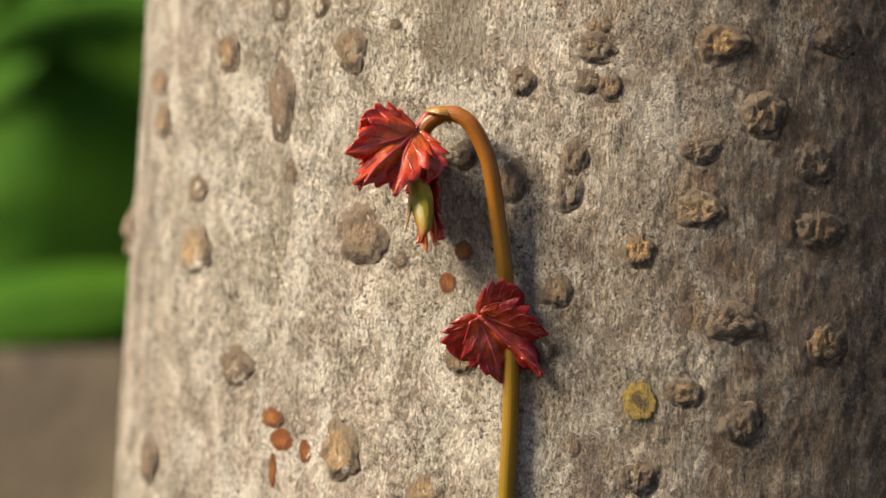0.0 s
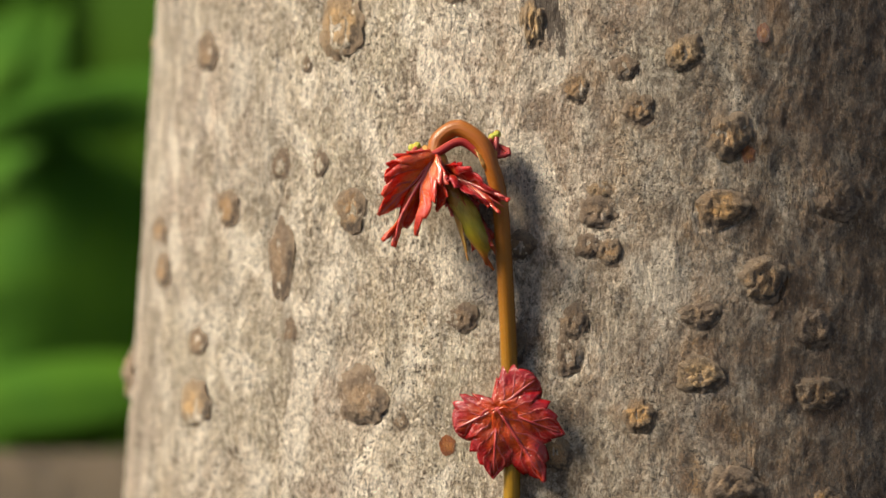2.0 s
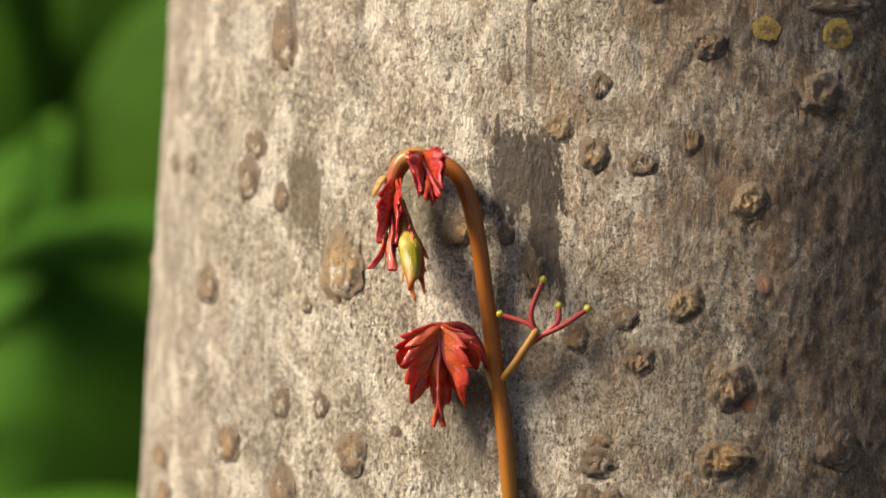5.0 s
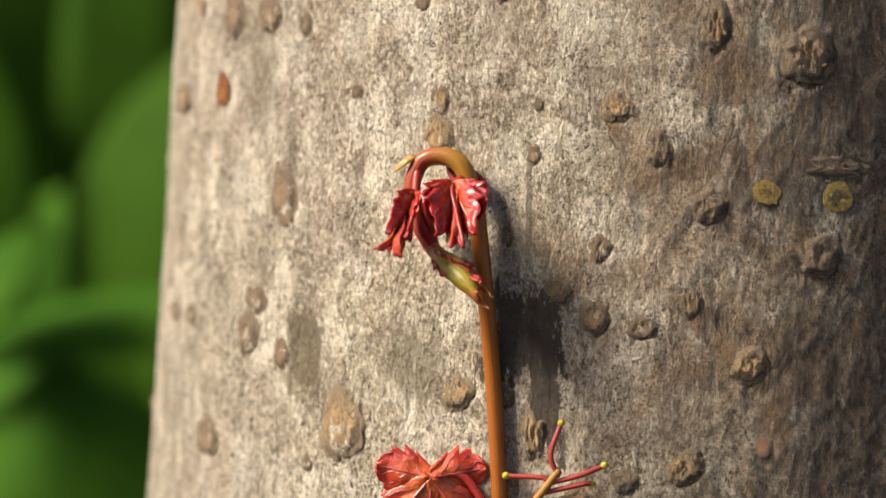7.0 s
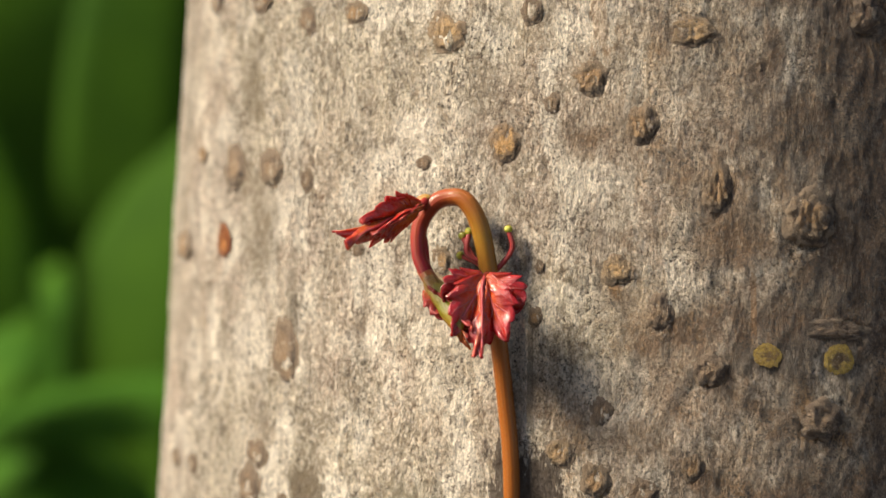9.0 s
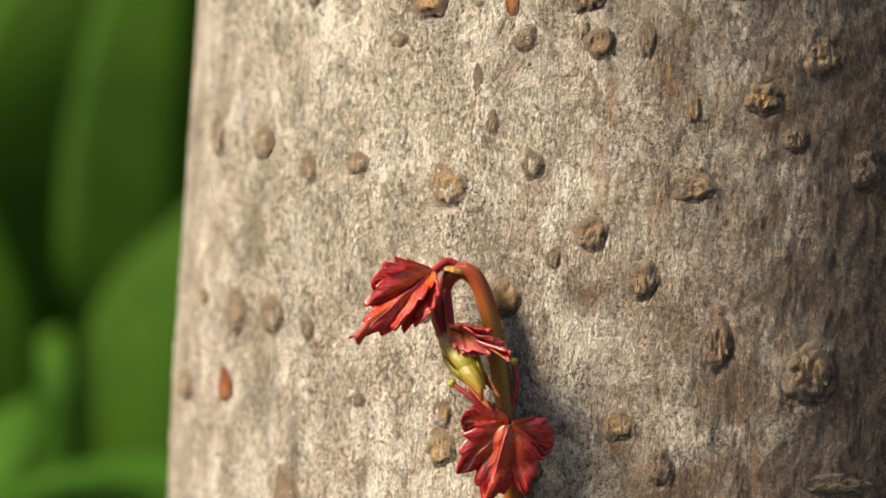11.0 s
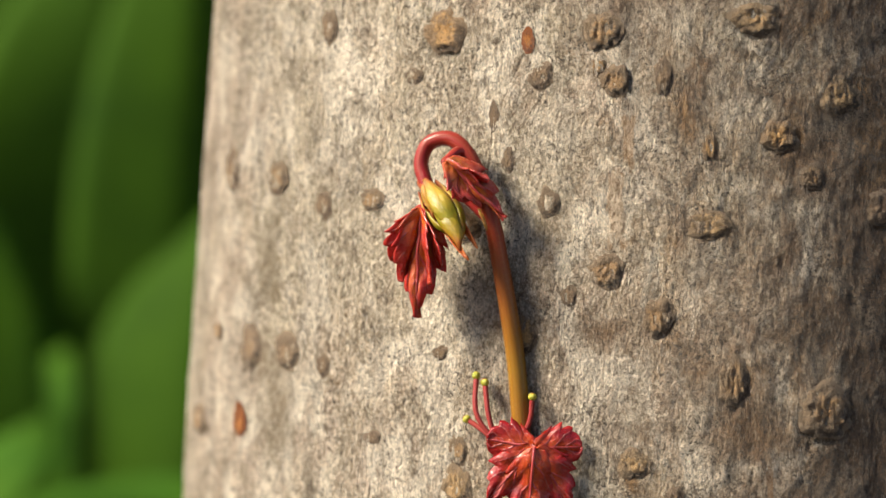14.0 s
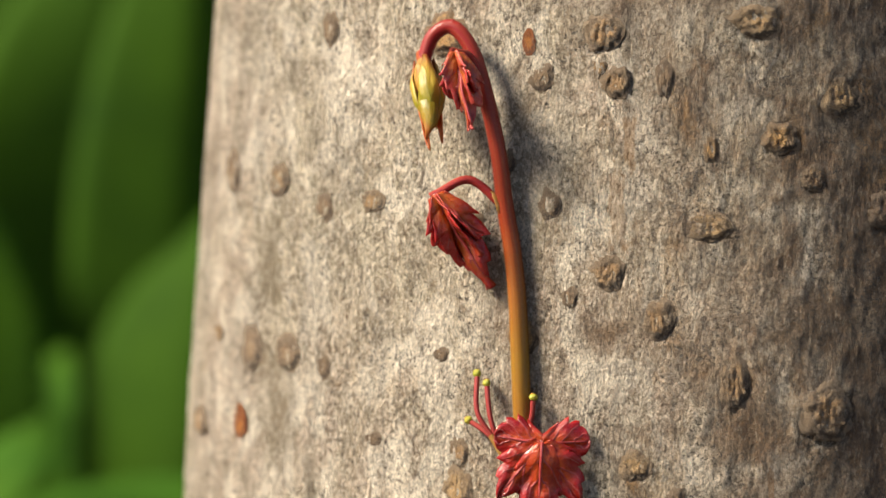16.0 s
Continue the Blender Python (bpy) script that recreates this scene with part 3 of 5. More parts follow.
def build_lenticels(trunk):
    stock = {}
    for n, (a, z, w, h, kind, proud) in enumerate(BUMPS):
        shape = "flat" if kind in ("resin", "ring") else "wart"
        key = (kind, n % 12)
        if key not in stock:
            me = lenticel_mesh(n * 7 + 3, shape)
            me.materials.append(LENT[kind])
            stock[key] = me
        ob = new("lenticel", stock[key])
        ob.parent = trunk
        ax, ay, r = trunk_axis(z)
        r += float(base_relief(np.array([a * 0.0885]), np.array([z]))[0]) + min(w, h) * (0.045 if shape == "wart" else 0.06)
        q = Matrix.Rotation(a, 4, "Z")
        ob.matrix_world = Matrix.Translation((ax + r * math.sin(a), ay - r * math.cos(a), z)) @ q @ Matrix.Diagonal((1.06 * w, 0.36 * proud * min(w, h), 1.06 * h, 1))


trunk = build_trunk()


# ---- the vine: stem pieces that unroll, leaves, tendrils and the tip bud ----
SHOOT, LEAF, TENDRIL = {}, {}, {}


def shoot(t, *points, bud):
    SHOOT[t] = (points, bud)


def leaf_at(which, t, x, z, x2, z2):
    LEAF.setdefault(which, []).append((t, x, z, x2, z2))


def tendril_at(which, t, *xz):
    TENDRIL.setdefault(which, []).append((t, *xz))


shoot(0, (9.3, 69.1, 1.1), (9.4, 83.3, 1.1), (9.9, 93.3, 1.1), (10.1, 102.5, 1.1), ('A', 9.7, 108.4, 1.3), (9.1, 116.7, 1.7), (8.0, 125.1, 2.0), (7.0, 131.8, 2.3), (5.5, 136.0, 2.5), (3.4, 139.1, 2.7), ('B', 0.5, 140.0, 2.7), (-2.4, 138.4, 3.0), ('C', -3.7, 135.6, 3.3), ('D', -4.1, 134.0, 3.6), ('T', -4.1, 131.9, 3.9),
      bud=(-2.0, 121.3))
shoot(0.5, (9.3, 75.4, 1.1), (9.5, 89.6, 1.1), (10.1, 97.9, 1.1), ('A', 10.1, 109.6, 1.1), (9.9, 124.7, 1.7), (9.1, 131.3, 2.0), (8.0, 137.2, 2.3), (6.8, 142.2, 2.5), ('B', 4.7, 145.2, 2.7), (1.8, 146.0, 2.7), (-0.3, 143.8, 3.0), ('C', -1.0, 141.9, 3.3), ('D', -1.2, 140.8, 3.6), ('T', -1.0, 139.3, 3.9),
      bud=(4.2, 127.2))
shoot(1, (9.3, 81.5, 1.1), (9.7, 95.7, 1.1), (10.4, 104.0, 1.1), ('A', 10.5, 112.4, 1.1), (10.1, 124.1, 1.5), (9.5, 134.1, 1.9), (8.4, 141.6, 2.2), (7.2, 146.6, 2.5), ('B', 5.5, 150.0, 2.6), (3.7, 151.7, 2.7), (1.3, 150.5, 3.0), ('C', 0.2, 147.9, 3.3), ('D', 0.1, 146.7, 3.6), ('T', 0.7, 144.6, 3.9),
      bud=(8.8, 132.4))
shoot(1.5, (8.9, 87.7, 1.1), (10.1, 101.9, 1.1), (10.4, 108.6, 1.1), ('A', 10.1, 114.4, 1.1), (10.5, 125.3, 1.3), (9.9, 138.7, 1.8), (8.9, 147.9, 2.2), ('B', 7.4, 152.9, 2.5), (6.2, 155.8, 2.6), (3.9, 157.4, 2.7), (1.6, 155.5, 3.0), ('C', 1.1, 153.4, 3.3), ('D', 1.2, 152.1, 3.6), ('T', 2.0, 150.4, 3.9),
      bud=(12.1, 137.4))
shoot(2, (8.9, 93.4, 1.1), (10.1, 105.9, 1.1), ('A', 10.1, 115.1, 1.1), (9.9, 124.3, 1.1), (9.5, 134.3, 1.5), (8.9, 144.4, 1.9), (8.3, 151.9, 2.2), ('B', 7.0, 156.9, 2.5), (5.5, 160.1, 2.6), (2.2, 162.1, 2.7), (-0.5, 160.5, 3.0), ('C', -1.0, 158.2, 3.3), ('D', -0.5, 156.5, 3.6), ('T', 0.5, 154.4, 3.9),
      bud=(8.4, 141.0))
shoot(2.5, (8.9, 95.4, 1.1), (10.1, 107.2, 1.1), ('A', 10.1, 115.5, 1.1), (9.9, 123.9, 1.1), (9.3, 133.9, 1.2), (8.0, 145.6, 1.6), (7.2, 152.3, 1.9), ('B', 6.7, 156.0, 2.1), (5.5, 163.2, 2.4), (3.4, 167.6, 2.6), (0.5, 168.9, 2.7), (-2.2, 167.2, 3.0), ('C', -3.0, 164.5, 3.3), ('D', -2.7, 162.4, 3.6), ('T', -1.8, 159.4, 3.9),
      bud=(1.3, 146.8))
shoot(3, (8.9, 93.3, 1.1), (10.1, 110.1, 1.1), ('A', 10.1, 116.3, 1.1), (9.9, 126.8, 1.1), (8.9, 141.8, 1.2), (7.2, 153.5, 1.7), ('B', 6.1, 158.1, 1.9), (4.9, 166.1, 2.2), (3.7, 171.8, 2.5), (0.9, 175.8, 2.7), ('C', -1.6, 174.1, 3.0), (-3.9, 169.5, 3.3), ('D', -4.7, 166.6, 3.6), ('T', -5.2, 164.4, 3.9),
      bud=(-6.6, 153.5))
shoot(3.5, (8.9, 91.1, 1.1), (10.1, 109.5, 1.1), ('A', 10.1, 117.0, 1.1), (9.9, 128.7, 1.1), (8.9, 145.4, 1.1), (7.2, 156.3, 1.6), ('B', 6.5, 159.6, 1.7), (5.5, 170.5, 2.2), (4.4, 177.6, 2.5), (2.0, 181.2, 2.7), ('C', -1.2, 179.8, 3.0), (-3.9, 175.6, 3.3), ('D', -5.2, 173.1, 3.6), ('T', -6.1, 171.0, 3.9),
      bud=(-7.8, 160.8))
shoot(4.2, (8.9, 91.4, 1.1), (10.5, 109.8, 1.1), ('A', 10.5, 118.1, 1.1), (10.7, 134.9, 1.1), (9.5, 149.9, 1.1), (8.5, 157.4, 1.3), ('B', 7.9, 160.3, 1.5), (6.0, 171.6, 1.9), (4.5, 180.8, 2.4), (2.6, 186.3, 2.6), (-0.3, 188.0, 2.7), ('C', -4.1, 186.6, 3.0), (-6.9, 184.7, 3.3), ('D', -8.1, 181.8, 3.6), ('T', -8.8, 178.8, 3.9),
      bud=(-10.1, 167.8))
shoot(6.3, (9.7, 87.5, 1.1), ('A', 11.4, 117.6, 1.1), (9.7, 146.0, 1.1), ('B', 8.5, 162.6, 1.1), (6.5, 182.7, 1.5), (5.1, 191.9, 1.9), (3.0, 202.0, 2.3), ('C', 1.3, 207.1, 2.5), (-1.2, 210.5, 2.7), (-4.1, 210.5, 3.0), ('D', -6.1, 207.6, 3.3), (-6.1, 202.9, 3.6), (-3.7, 198.7, 3.9), ('T', -1.0, 196.0, 3.9),
      bud=(5.9, 190.7))
shoot(7, (9.7, 87.6, 1.1), ('A', 11.4, 117.7, 1.1), (9.7, 146.0, 1.1), ('B', 8.7, 162.7, 1.1), (7.6, 183.6, 1.1), (6.5, 196.2, 1.7), (5.4, 207.1, 2.1), ('C', 4.5, 213.4, 2.4), (2.6, 217.8, 2.6), (-0.3, 219.1, 2.7), ('D', -3.3, 218.1, 3.0), (-4.7, 213.8, 3.3), (-3.7, 209.2, 3.6), ('T', -1.6, 205.4, 3.9),
      bud=(5.5, 198.7))
shoot(7.5, (9.7, 86.8, 1.1), ('A', 11.4, 117.8, 1.1), (9.7, 146.1, 1.1), ('B', 8.9, 162.6, 1.1), (8.3, 181.2, 1.1), (7.5, 197.9, 1.5), (6.4, 209.6, 2.0), ('C', 5.5, 216.4, 2.3), (4.5, 222.2, 2.5), (1.3, 225.5, 2.7), ('D', -2.3, 224.4, 3.0), (-4.6, 220.6, 3.3), (-4.6, 216.4, 3.6), ('T', -3.3, 213.0, 3.9),
      bud=(3.0, 203.8))
shoot(8, (9.7, 87.0, 1.1), ('A', 11.4, 117.8, 1.1), (9.7, 146.2, 1.1), ('B', 9.1, 162.5, 1.1), (8.9, 183.0, 1.1), (8.0, 203.9, 1.5), ('C', 6.5, 218.2, 2.1), (5.4, 226.6, 2.5), (2.2, 230.7, 2.7), (-0.3, 230.8, 2.7), ('D', -2.7, 229.1, 3.0), (-4.0, 224.9, 3.3), (-3.7, 221.5, 3.6), ('T', -2.7, 218.6, 3.9),
      bud=(4.5, 208.6))
shoot(8.5, (9.7, 87.2, 1.1), ('A', 11.4, 117.8, 1.1), (9.7, 146.0, 1.1), ('B', 9.3, 162.5, 1.1), (9.1, 186.6, 1.1), (8.5, 201.6, 1.3), ('C', 7.0, 220.1, 2.0), (6.0, 228.4, 2.4), (4.3, 233.1, 2.6), (1.3, 234.2, 2.7), ('D', -1.9, 233.1, 3.0), (-3.9, 229.3, 3.3), (-3.7, 225.1, 3.6), ('T', -2.4, 222.2, 3.9),
      bud=(3.4, 213.0))
shoot(9, (9.5, 86.5, 1.1), ('A', 11.4, 117.5, 1.1), (9.7, 145.8, 1.1), ('B', 9.5, 162.5, 1.1), (10.0, 193.4, 1.1), (9.0, 207.6, 1.4), ('C', 7.2, 221.9, 2.0), (5.5, 231.9, 2.5), (3.3, 236.3, 2.7), (0.8, 237.0, 2.7), ('D', -1.6, 236.0, 3.0), (-3.6, 232.8, 3.3), (-3.7, 228.6, 3.6), ('T', -2.6, 225.6, 3.9),
      bud=(3.5, 216.5))
shoot(9.5, (9.5, 86.7, 1.1), ('A', 11.4, 117.7, 1.1), (9.7, 145.9, 1.1), ('B', 9.5, 162.4, 1.1), (10.5, 198.6, 1.1), (9.5, 209.5, 1.4), ('C', 8.0, 222.0, 1.9), (6.4, 230.4, 2.3), (4.5, 236.7, 2.6), (1.2, 239.0, 2.7), ('D', -1.6, 238.4, 3.0), (-3.6, 234.6, 3.3), (-3.7, 230.4, 3.6), ('T', -2.6, 227.0, 3.9),
      bud=(2.7, 218.7))
shoot(10.2, (9.5, 86.5, 1.1), ('A', 11.4, 117.5, 1.1), (9.7, 145.7, 1.1), ('B', 10.0, 162.4, 1.1), (10.8, 205.1, 1.1), (10.0, 213.5, 1.4), ('C', 9.5, 220.6, 1.7), (7.9, 231.0, 2.1), (5.8, 238.6, 2.5), (2.9, 242.6, 2.7), ('D', 0.1, 242.3, 3.0), (-1.9, 238.5, 3.3), (-2.4, 234.3, 3.6), ('T', -1.3, 231.0, 3.9),
      bud=(4.1, 223.6))
shoot(12.3, (9.7, 86.3, 1.1), ('A', 11.4, 117.6, 1.1), (9.7, 145.7, 1.1), ('B', 10.0, 162.3, 1.1), (10.3, 202.3, 1.1), ('C', 10.1, 221.9, 1.1), (9.6, 228.2, 1.2), (8.9, 235.7, 1.5), (8.3, 244.1, 1.9), (8.0, 250.8, 2.2), (7.8, 256.7, 2.5), ('D', 7.0, 260.0, 2.6), (5.1, 261.9, 2.7), (2.6, 260.0, 3.0), (1.3, 256.3, 3.3), ('T', 2.2, 252.5, 3.6),
      bud=(9.2, 244.0))
shoot(13, (9.7, 86.4, 1.1), ('A', 11.4, 117.8, 1.1), (9.7, 145.8, 1.1), ('B', 10.0, 162.5, 1.1), (10.3, 202.4, 1.1), ('C', 10.1, 222.3, 1.1), (9.7, 227.5, 1.1), (8.5, 240.0, 1.5), (7.8, 248.4, 1.8), (7.5, 256.8, 2.2), ('D', 7.0, 262.7, 2.5), (6.4, 266.0, 2.6), (4.7, 267.9, 2.7), (1.8, 266.5, 3.0), (0.1, 263.5, 3.3), ('T', 0.7, 260.6, 3.6),
      bud=(6.3, 251.0))
shoot(13.5, (9.7, 86.3, 1.1), ('A', 11.3, 117.7, 1.1), (9.7, 145.8, 1.1), ('B', 9.9, 162.4, 1.1), (10.3, 202.5, 1.1), ('C', 9.8, 222.2, 1.1), (9.2, 228.0, 1.1), (8.1, 240.2, 1.3), (7.1, 248.5, 1.7), (6.1, 256.9, 2.0), ('D', 5.3, 262.8, 2.3), (4.0, 268.3, 2.6), (1.3, 270.8, 2.7), (-1.5, 270.3, 3.0), (-2.9, 267.1, 3.3), ('T', -2.1, 263.3, 3.6),
      bud=(2.9, 254.8))
shoot(14, (9.8, 86.3, 1.1), ('A', 11.5, 117.7, 1.1), (9.8, 145.8, 1.1), ('B', 10.1, 162.4, 1.1), (10.4, 202.7, 1.1), ('C', 9.9, 222.3, 1.1), (9.2, 228.6, 1.1), (8.3, 240.3, 1.2), (7.1, 248.7, 1.6), (5.6, 257.1, 1.9), ('D', 4.8, 261.3, 2.1), (2.9, 268.0, 2.4), (0.8, 272.3, 2.6), (-1.7, 274.3, 2.7), (-4.7, 273.6, 3.0), (-5.9, 270.7, 3.3), ('T', -5.1, 267.3, 3.6),
      bud=(0.8, 258.4))
shoot(14.5, (9.8, 86.3, 1.1), ('A', 11.4, 117.7, 1.1), (9.8, 145.8, 1.1), ('B', 10.0, 162.4, 1.1), (10.4, 202.8, 1.1), ('C', 9.9, 222.3, 1.1), (9.4, 229.1, 1.1), (8.3, 244.6, 1.3), (6.6, 254.7, 1.7), ('D', 4.7, 261.8, 2.0), (2.5, 269.8, 2.3), (0.4, 274.9, 2.6), (-2.2, 277.3, 2.7), (-5.1, 276.9, 3.0), (-7.1, 274.6, 3.3), ('T', -6.4, 270.7, 3.6),
      bud=(-1.8, 261.4))
shoot(15, (9.7, 86.3, 1.1), ('A', 11.4, 117.7, 1.1), (9.7, 145.7, 1.1), ('B', 10.0, 162.4, 1.1), (10.3, 202.8, 1.1), ('C', 9.9, 222.4, 1.1), (9.2, 229.6, 1.1), (8.3, 244.6, 1.1), (7.0, 254.7, 1.5), ('D', 5.5, 261.4, 1.8), (3.3, 269.8, 2.2), (0.7, 276.6, 2.5), (-2.2, 280.1, 2.7), (-5.4, 280.8, 2.7), (-7.5, 278.5, 3.0), ('T', -7.1, 275.1, 3.3),
      bud=(-3.2, 264.8))
shoot(15.5, (9.7, 86.3, 1.1), ('A', 11.4, 117.7, 1.1), (9.7, 145.8, 1.1), ('B', 10.0, 162.4, 1.1), (10.3, 202.9, 1.1), ('C', 10.0, 222.3, 1.1), (9.1, 230.1, 1.1), (8.5, 248.1, 1.1), (7.4, 257.4, 1.4), ('D', 6.3, 264.1, 1.7), (4.5, 273.3, 2.1), (2.4, 280.1, 2.4), (-0.1, 284.8, 2.6), (-3.1, 286.7, 2.7), (-5.5, 285.2, 3.0), ('T', -6.1, 282.0, 3.3),
      bud=(-3.8, 270.4))
shoot(16, (9.7, 86.3, 1.1), ('A', 11.3, 117.7, 1.1), (9.7, 145.8, 1.1), ('B', 9.9, 162.4, 1.1), (10.3, 202.9, 1.1), ('C', 9.9, 222.3, 1.1), (9.1, 230.5, 1.1), (8.4, 248.1, 1.1), (7.6, 257.4, 1.2), ('D', 6.5, 264.1, 1.5), (5.4, 272.5, 1.9), (3.6, 280.9, 2.2), (1.5, 287.7, 2.5), (-1.4, 291.2, 2.7), (-4.2, 290.0, 3.0), ('T', -5.7, 286.4, 3.3),
      bud=(-4.1, 274.6))


leaf_at('A', 0, 5.3, 110.1, 15.4, 100.6)
leaf_at('A', 0.5, 7.0, 111.7, 16.4, 101.7)
leaf_at('A', 1, 7.0, 116.6, 16.7, 104.2)
leaf_at('A', 1.5, 7.7, 120.7, 17.1, 105.9)
leaf_at('A', 2, 8.0, 120.8, 16.7, 107.0)
leaf_at('A', 2.5, 7.8, 121.8, 16.3, 107.4)
leaf_at('A', 3, 8.4, 122.7, 15.9, 108.3)
leaf_at('A', 3.5, 8.8, 123.4, 15.4, 108.5)
leaf_at('A', 4.2, 8.8, 123.7, 15.4, 108.9)
leaf_at('B', 0, -4.1, 137.3, -12.2, 129.8)
leaf_at('B', 0.5, -1.6, 142.3, -9.5, 134.4)
leaf_at('B', 1, -0.8, 148.3, -7.9, 138.3)
leaf_at('B', 1.5, 0.1, 152.5, -7.9, 141.2)
leaf_at('B', 2, -1.3, 158.2, -9.5, 143.1)
leaf_at('B', 2.5, -3.7, 161.5, -10.7, 146.4)
leaf_at('B', 3, -3.3, 162.3, -7.8, 146.7)
leaf_at('B', 3.5, -1.6, 165.5, -4.5, 149.5)
leaf_at('B', 4.2, 0.1, 168.7, -0.3, 152.8)
leaf_at('B', 6.3, -1.6, 171.4, -1.8, 153.8)
leaf_at('B', 7, -1.8, 171.4, -2.3, 153.8)
leaf_at('B', 7.5, -1.8, 171.5, -2.3, 153.9)
leaf_at('C', 0, -3.5, 135.0, -1.2, 122.8)
leaf_at('C', 0.5, -1.0, 141.2, 3.4, 129.7)
leaf_at('C', 1, 0.3, 147.3, 6.7, 136.4)
leaf_at('C', 2, 0.5, 156.1, 8.8, 150.6)
leaf_at('C', 2.5, -2.0, 163.2, 2.2, 158.1)
leaf_at('C', 3, -1.2, 172.8, 2.6, 164.0)
leaf_at('C', 3.5, -1.2, 178.9, 0.5, 172.2)
leaf_at('C', 4.2, -3.7, 186.3, -2.0, 180.9)
leaf_at('C', 6.3, -1.3, 208.7, -0.8, 202.4)
leaf_at('C', 7, 1.6, 215.0, 2.0, 206.1)
leaf_at('C', 7.5, 3.7, 217.2, 2.8, 206.3)
leaf_at('C', 8, 4.9, 220.7, 4.3, 208.6)
leaf_at('C', 8.5, 5.3, 223.0, 5.1, 211.7)
leaf_at('C', 9, 6.0, 225.2, 4.9, 214.0)
leaf_at('C', 9.5, 7.2, 225.4, 4.1, 213.7)
leaf_at('C', 10.2, 8.9, 226.5, 2.8, 215.6)
leaf_at('C', 12.3, 10.5, 225.9, 10.1, 210.9)
leaf_at('C', 13, 10.9, 226.5, 10.1, 211.9)
leaf_at('C', 13.5, 10.8, 227.8, 9.6, 212.8)
leaf_at('C', 14, 10.8, 228.6, 9.5, 213.6)
leaf_at('C', 14.5, 11.0, 228.9, 9.9, 213.9)
leaf_at('C', 15, 11.5, 229.4, 10.7, 214.4)
leaf_at('C', 16, 11.8, 229.5, 11.0, 214.5)
leaf_at('D', 0, -4.3, 137.0, -1.8, 121.2)
leaf_at('D', 0.5, -2.2, 143.4, 3.8, 128.6)
leaf_at('D', 1, -1.2, 149.0, 7.6, 135.6)
leaf_at('D', 1.5, -0.4, 154.4, 9.6, 141.8)
leaf_at('D', 2, -2.0, 159.0, 6.3, 145.0)
leaf_at('D', 2.5, -3.5, 164.9, 0.5, 149.2)
leaf_at('D', 3, -5.0, 168.8, -7.3, 153.2)
leaf_at('D', 3.5, -5.0, 175.4, -8.0, 159.8)
leaf_at('D', 4.2, -7.3, 183.6, -10.8, 168.2)
leaf_at('D', 6.3, -6.1, 204.6, -5.8, 194.4)
leaf_at('D', 7, -4.1, 213.4, -7.9, 205.0)
leaf_at('D', 7.5, -4.1, 223.1, -11.4, 215.1)
leaf_at('D', 8, -4.6, 227.9, -12.3, 222.9)
leaf_at('D', 8.5, -5.0, 232.7, -14.0, 228.5)
leaf_at('D', 9, -3.5, 235.7, -14.6, 231.3)
leaf_at('D', 9.5, -4.3, 238.1, -15.9, 232.9)
leaf_at('D', 10.2, -3.5, 242.8, -15.0, 235.9)
leaf_at('D', 12.3, 0.9, 258.4, -10.1, 246.5)
leaf_at('D', 13, -0.3, 263.5, -9.2, 247.0)
leaf_at('D', 13.5, -3.4, 262.4, -9.0, 246.7)
leaf_at('D', 14, -5.9, 263.9, -7.5, 246.5)
leaf_at('D', 14.5, -6.4, 264.4, -5.0, 247.5)
leaf_at('D', 15, -5.2, 264.4, -1.4, 248.4)
leaf_at('D', 15.5, -4.4, 266.2, 2.1, 249.4)
leaf_at('D', 16, -4.0, 266.2, 4.4, 250.7)
leaf_at('E', 0, -4.1, 131.8, -1.8, 120.3)
leaf_at('E', 0.5, -1.0, 139.3, 3.8, 128.4)
leaf_at('E', 1, 0.7, 144.6, 7.2, 134.7)
leaf_at('E', 1.5, 2.0, 150.4, 9.3, 141.0)
leaf_at('E', 2, 0.5, 154.4, 6.5, 144.2)
leaf_at('E', 2.5, -1.8, 159.4, 1.1, 147.8)
leaf_at('E', 3, -5.2, 164.4, -6.7, 152.7)
leaf_at('E', 3.5, -6.1, 171.0, -7.9, 159.2)
leaf_at('E', 4.2, -8.8, 178.8, -10.2, 167.1)
leaf_at('E', 6.3, 0.1, 195.3, 5.9, 192.0)
leaf_at('E', 8, -2.3, 218.2, 3.8, 210.6)
leaf_at('E', 9.5, -2.4, 226.2, 3.3, 220.4)
leaf_at('E', 10.2, -0.9, 231.0, 5.8, 226.9)
leaf_at('E', 12.3, 3.9, 256.7, 14.6, 252.1)
leaf_at('E', 13, 3.0, 262.7, 11.7, 255.6)
leaf_at('E', 13.5, 0.6, 267.4, 7.5, 259.0)
leaf_at('E', 14, -2.1, 271.0, 6.2, 262.1)
leaf_at('E', 14.5, -3.3, 274.2, 4.5, 264.7)
leaf_at('E', 15, -3.3, 277.1, 3.2, 267.3)
leaf_at('E', 15.5, -1.4, 282.6, 2.1, 272.3)
leaf_at('E', 16, -1.0, 287.2, 0.9, 275.7)
tendril_at('B', 0, 0.9, 139.9, 0.5, 140.0, 0.9, 140.0, 0.7, 139.9, 0.8, 139.9)
tendril_at('B', 1.5, 6.5, 155.4, 5.9, 157.7, 5.5, 157.2, 6.5, 157.4, 6.2, 157.1)
tendril_at('B', 2, 7.6, 158.5, 7.3, 160.8, 8.0, 161.2, 6.8, 160.1, 7.0, 160.2)
tendril_at('B', 2.5, 7.8, 161.5, 6.9, 165.2, 10.3, 164.8, 9.7, 164.1, 6.8, 165.0)
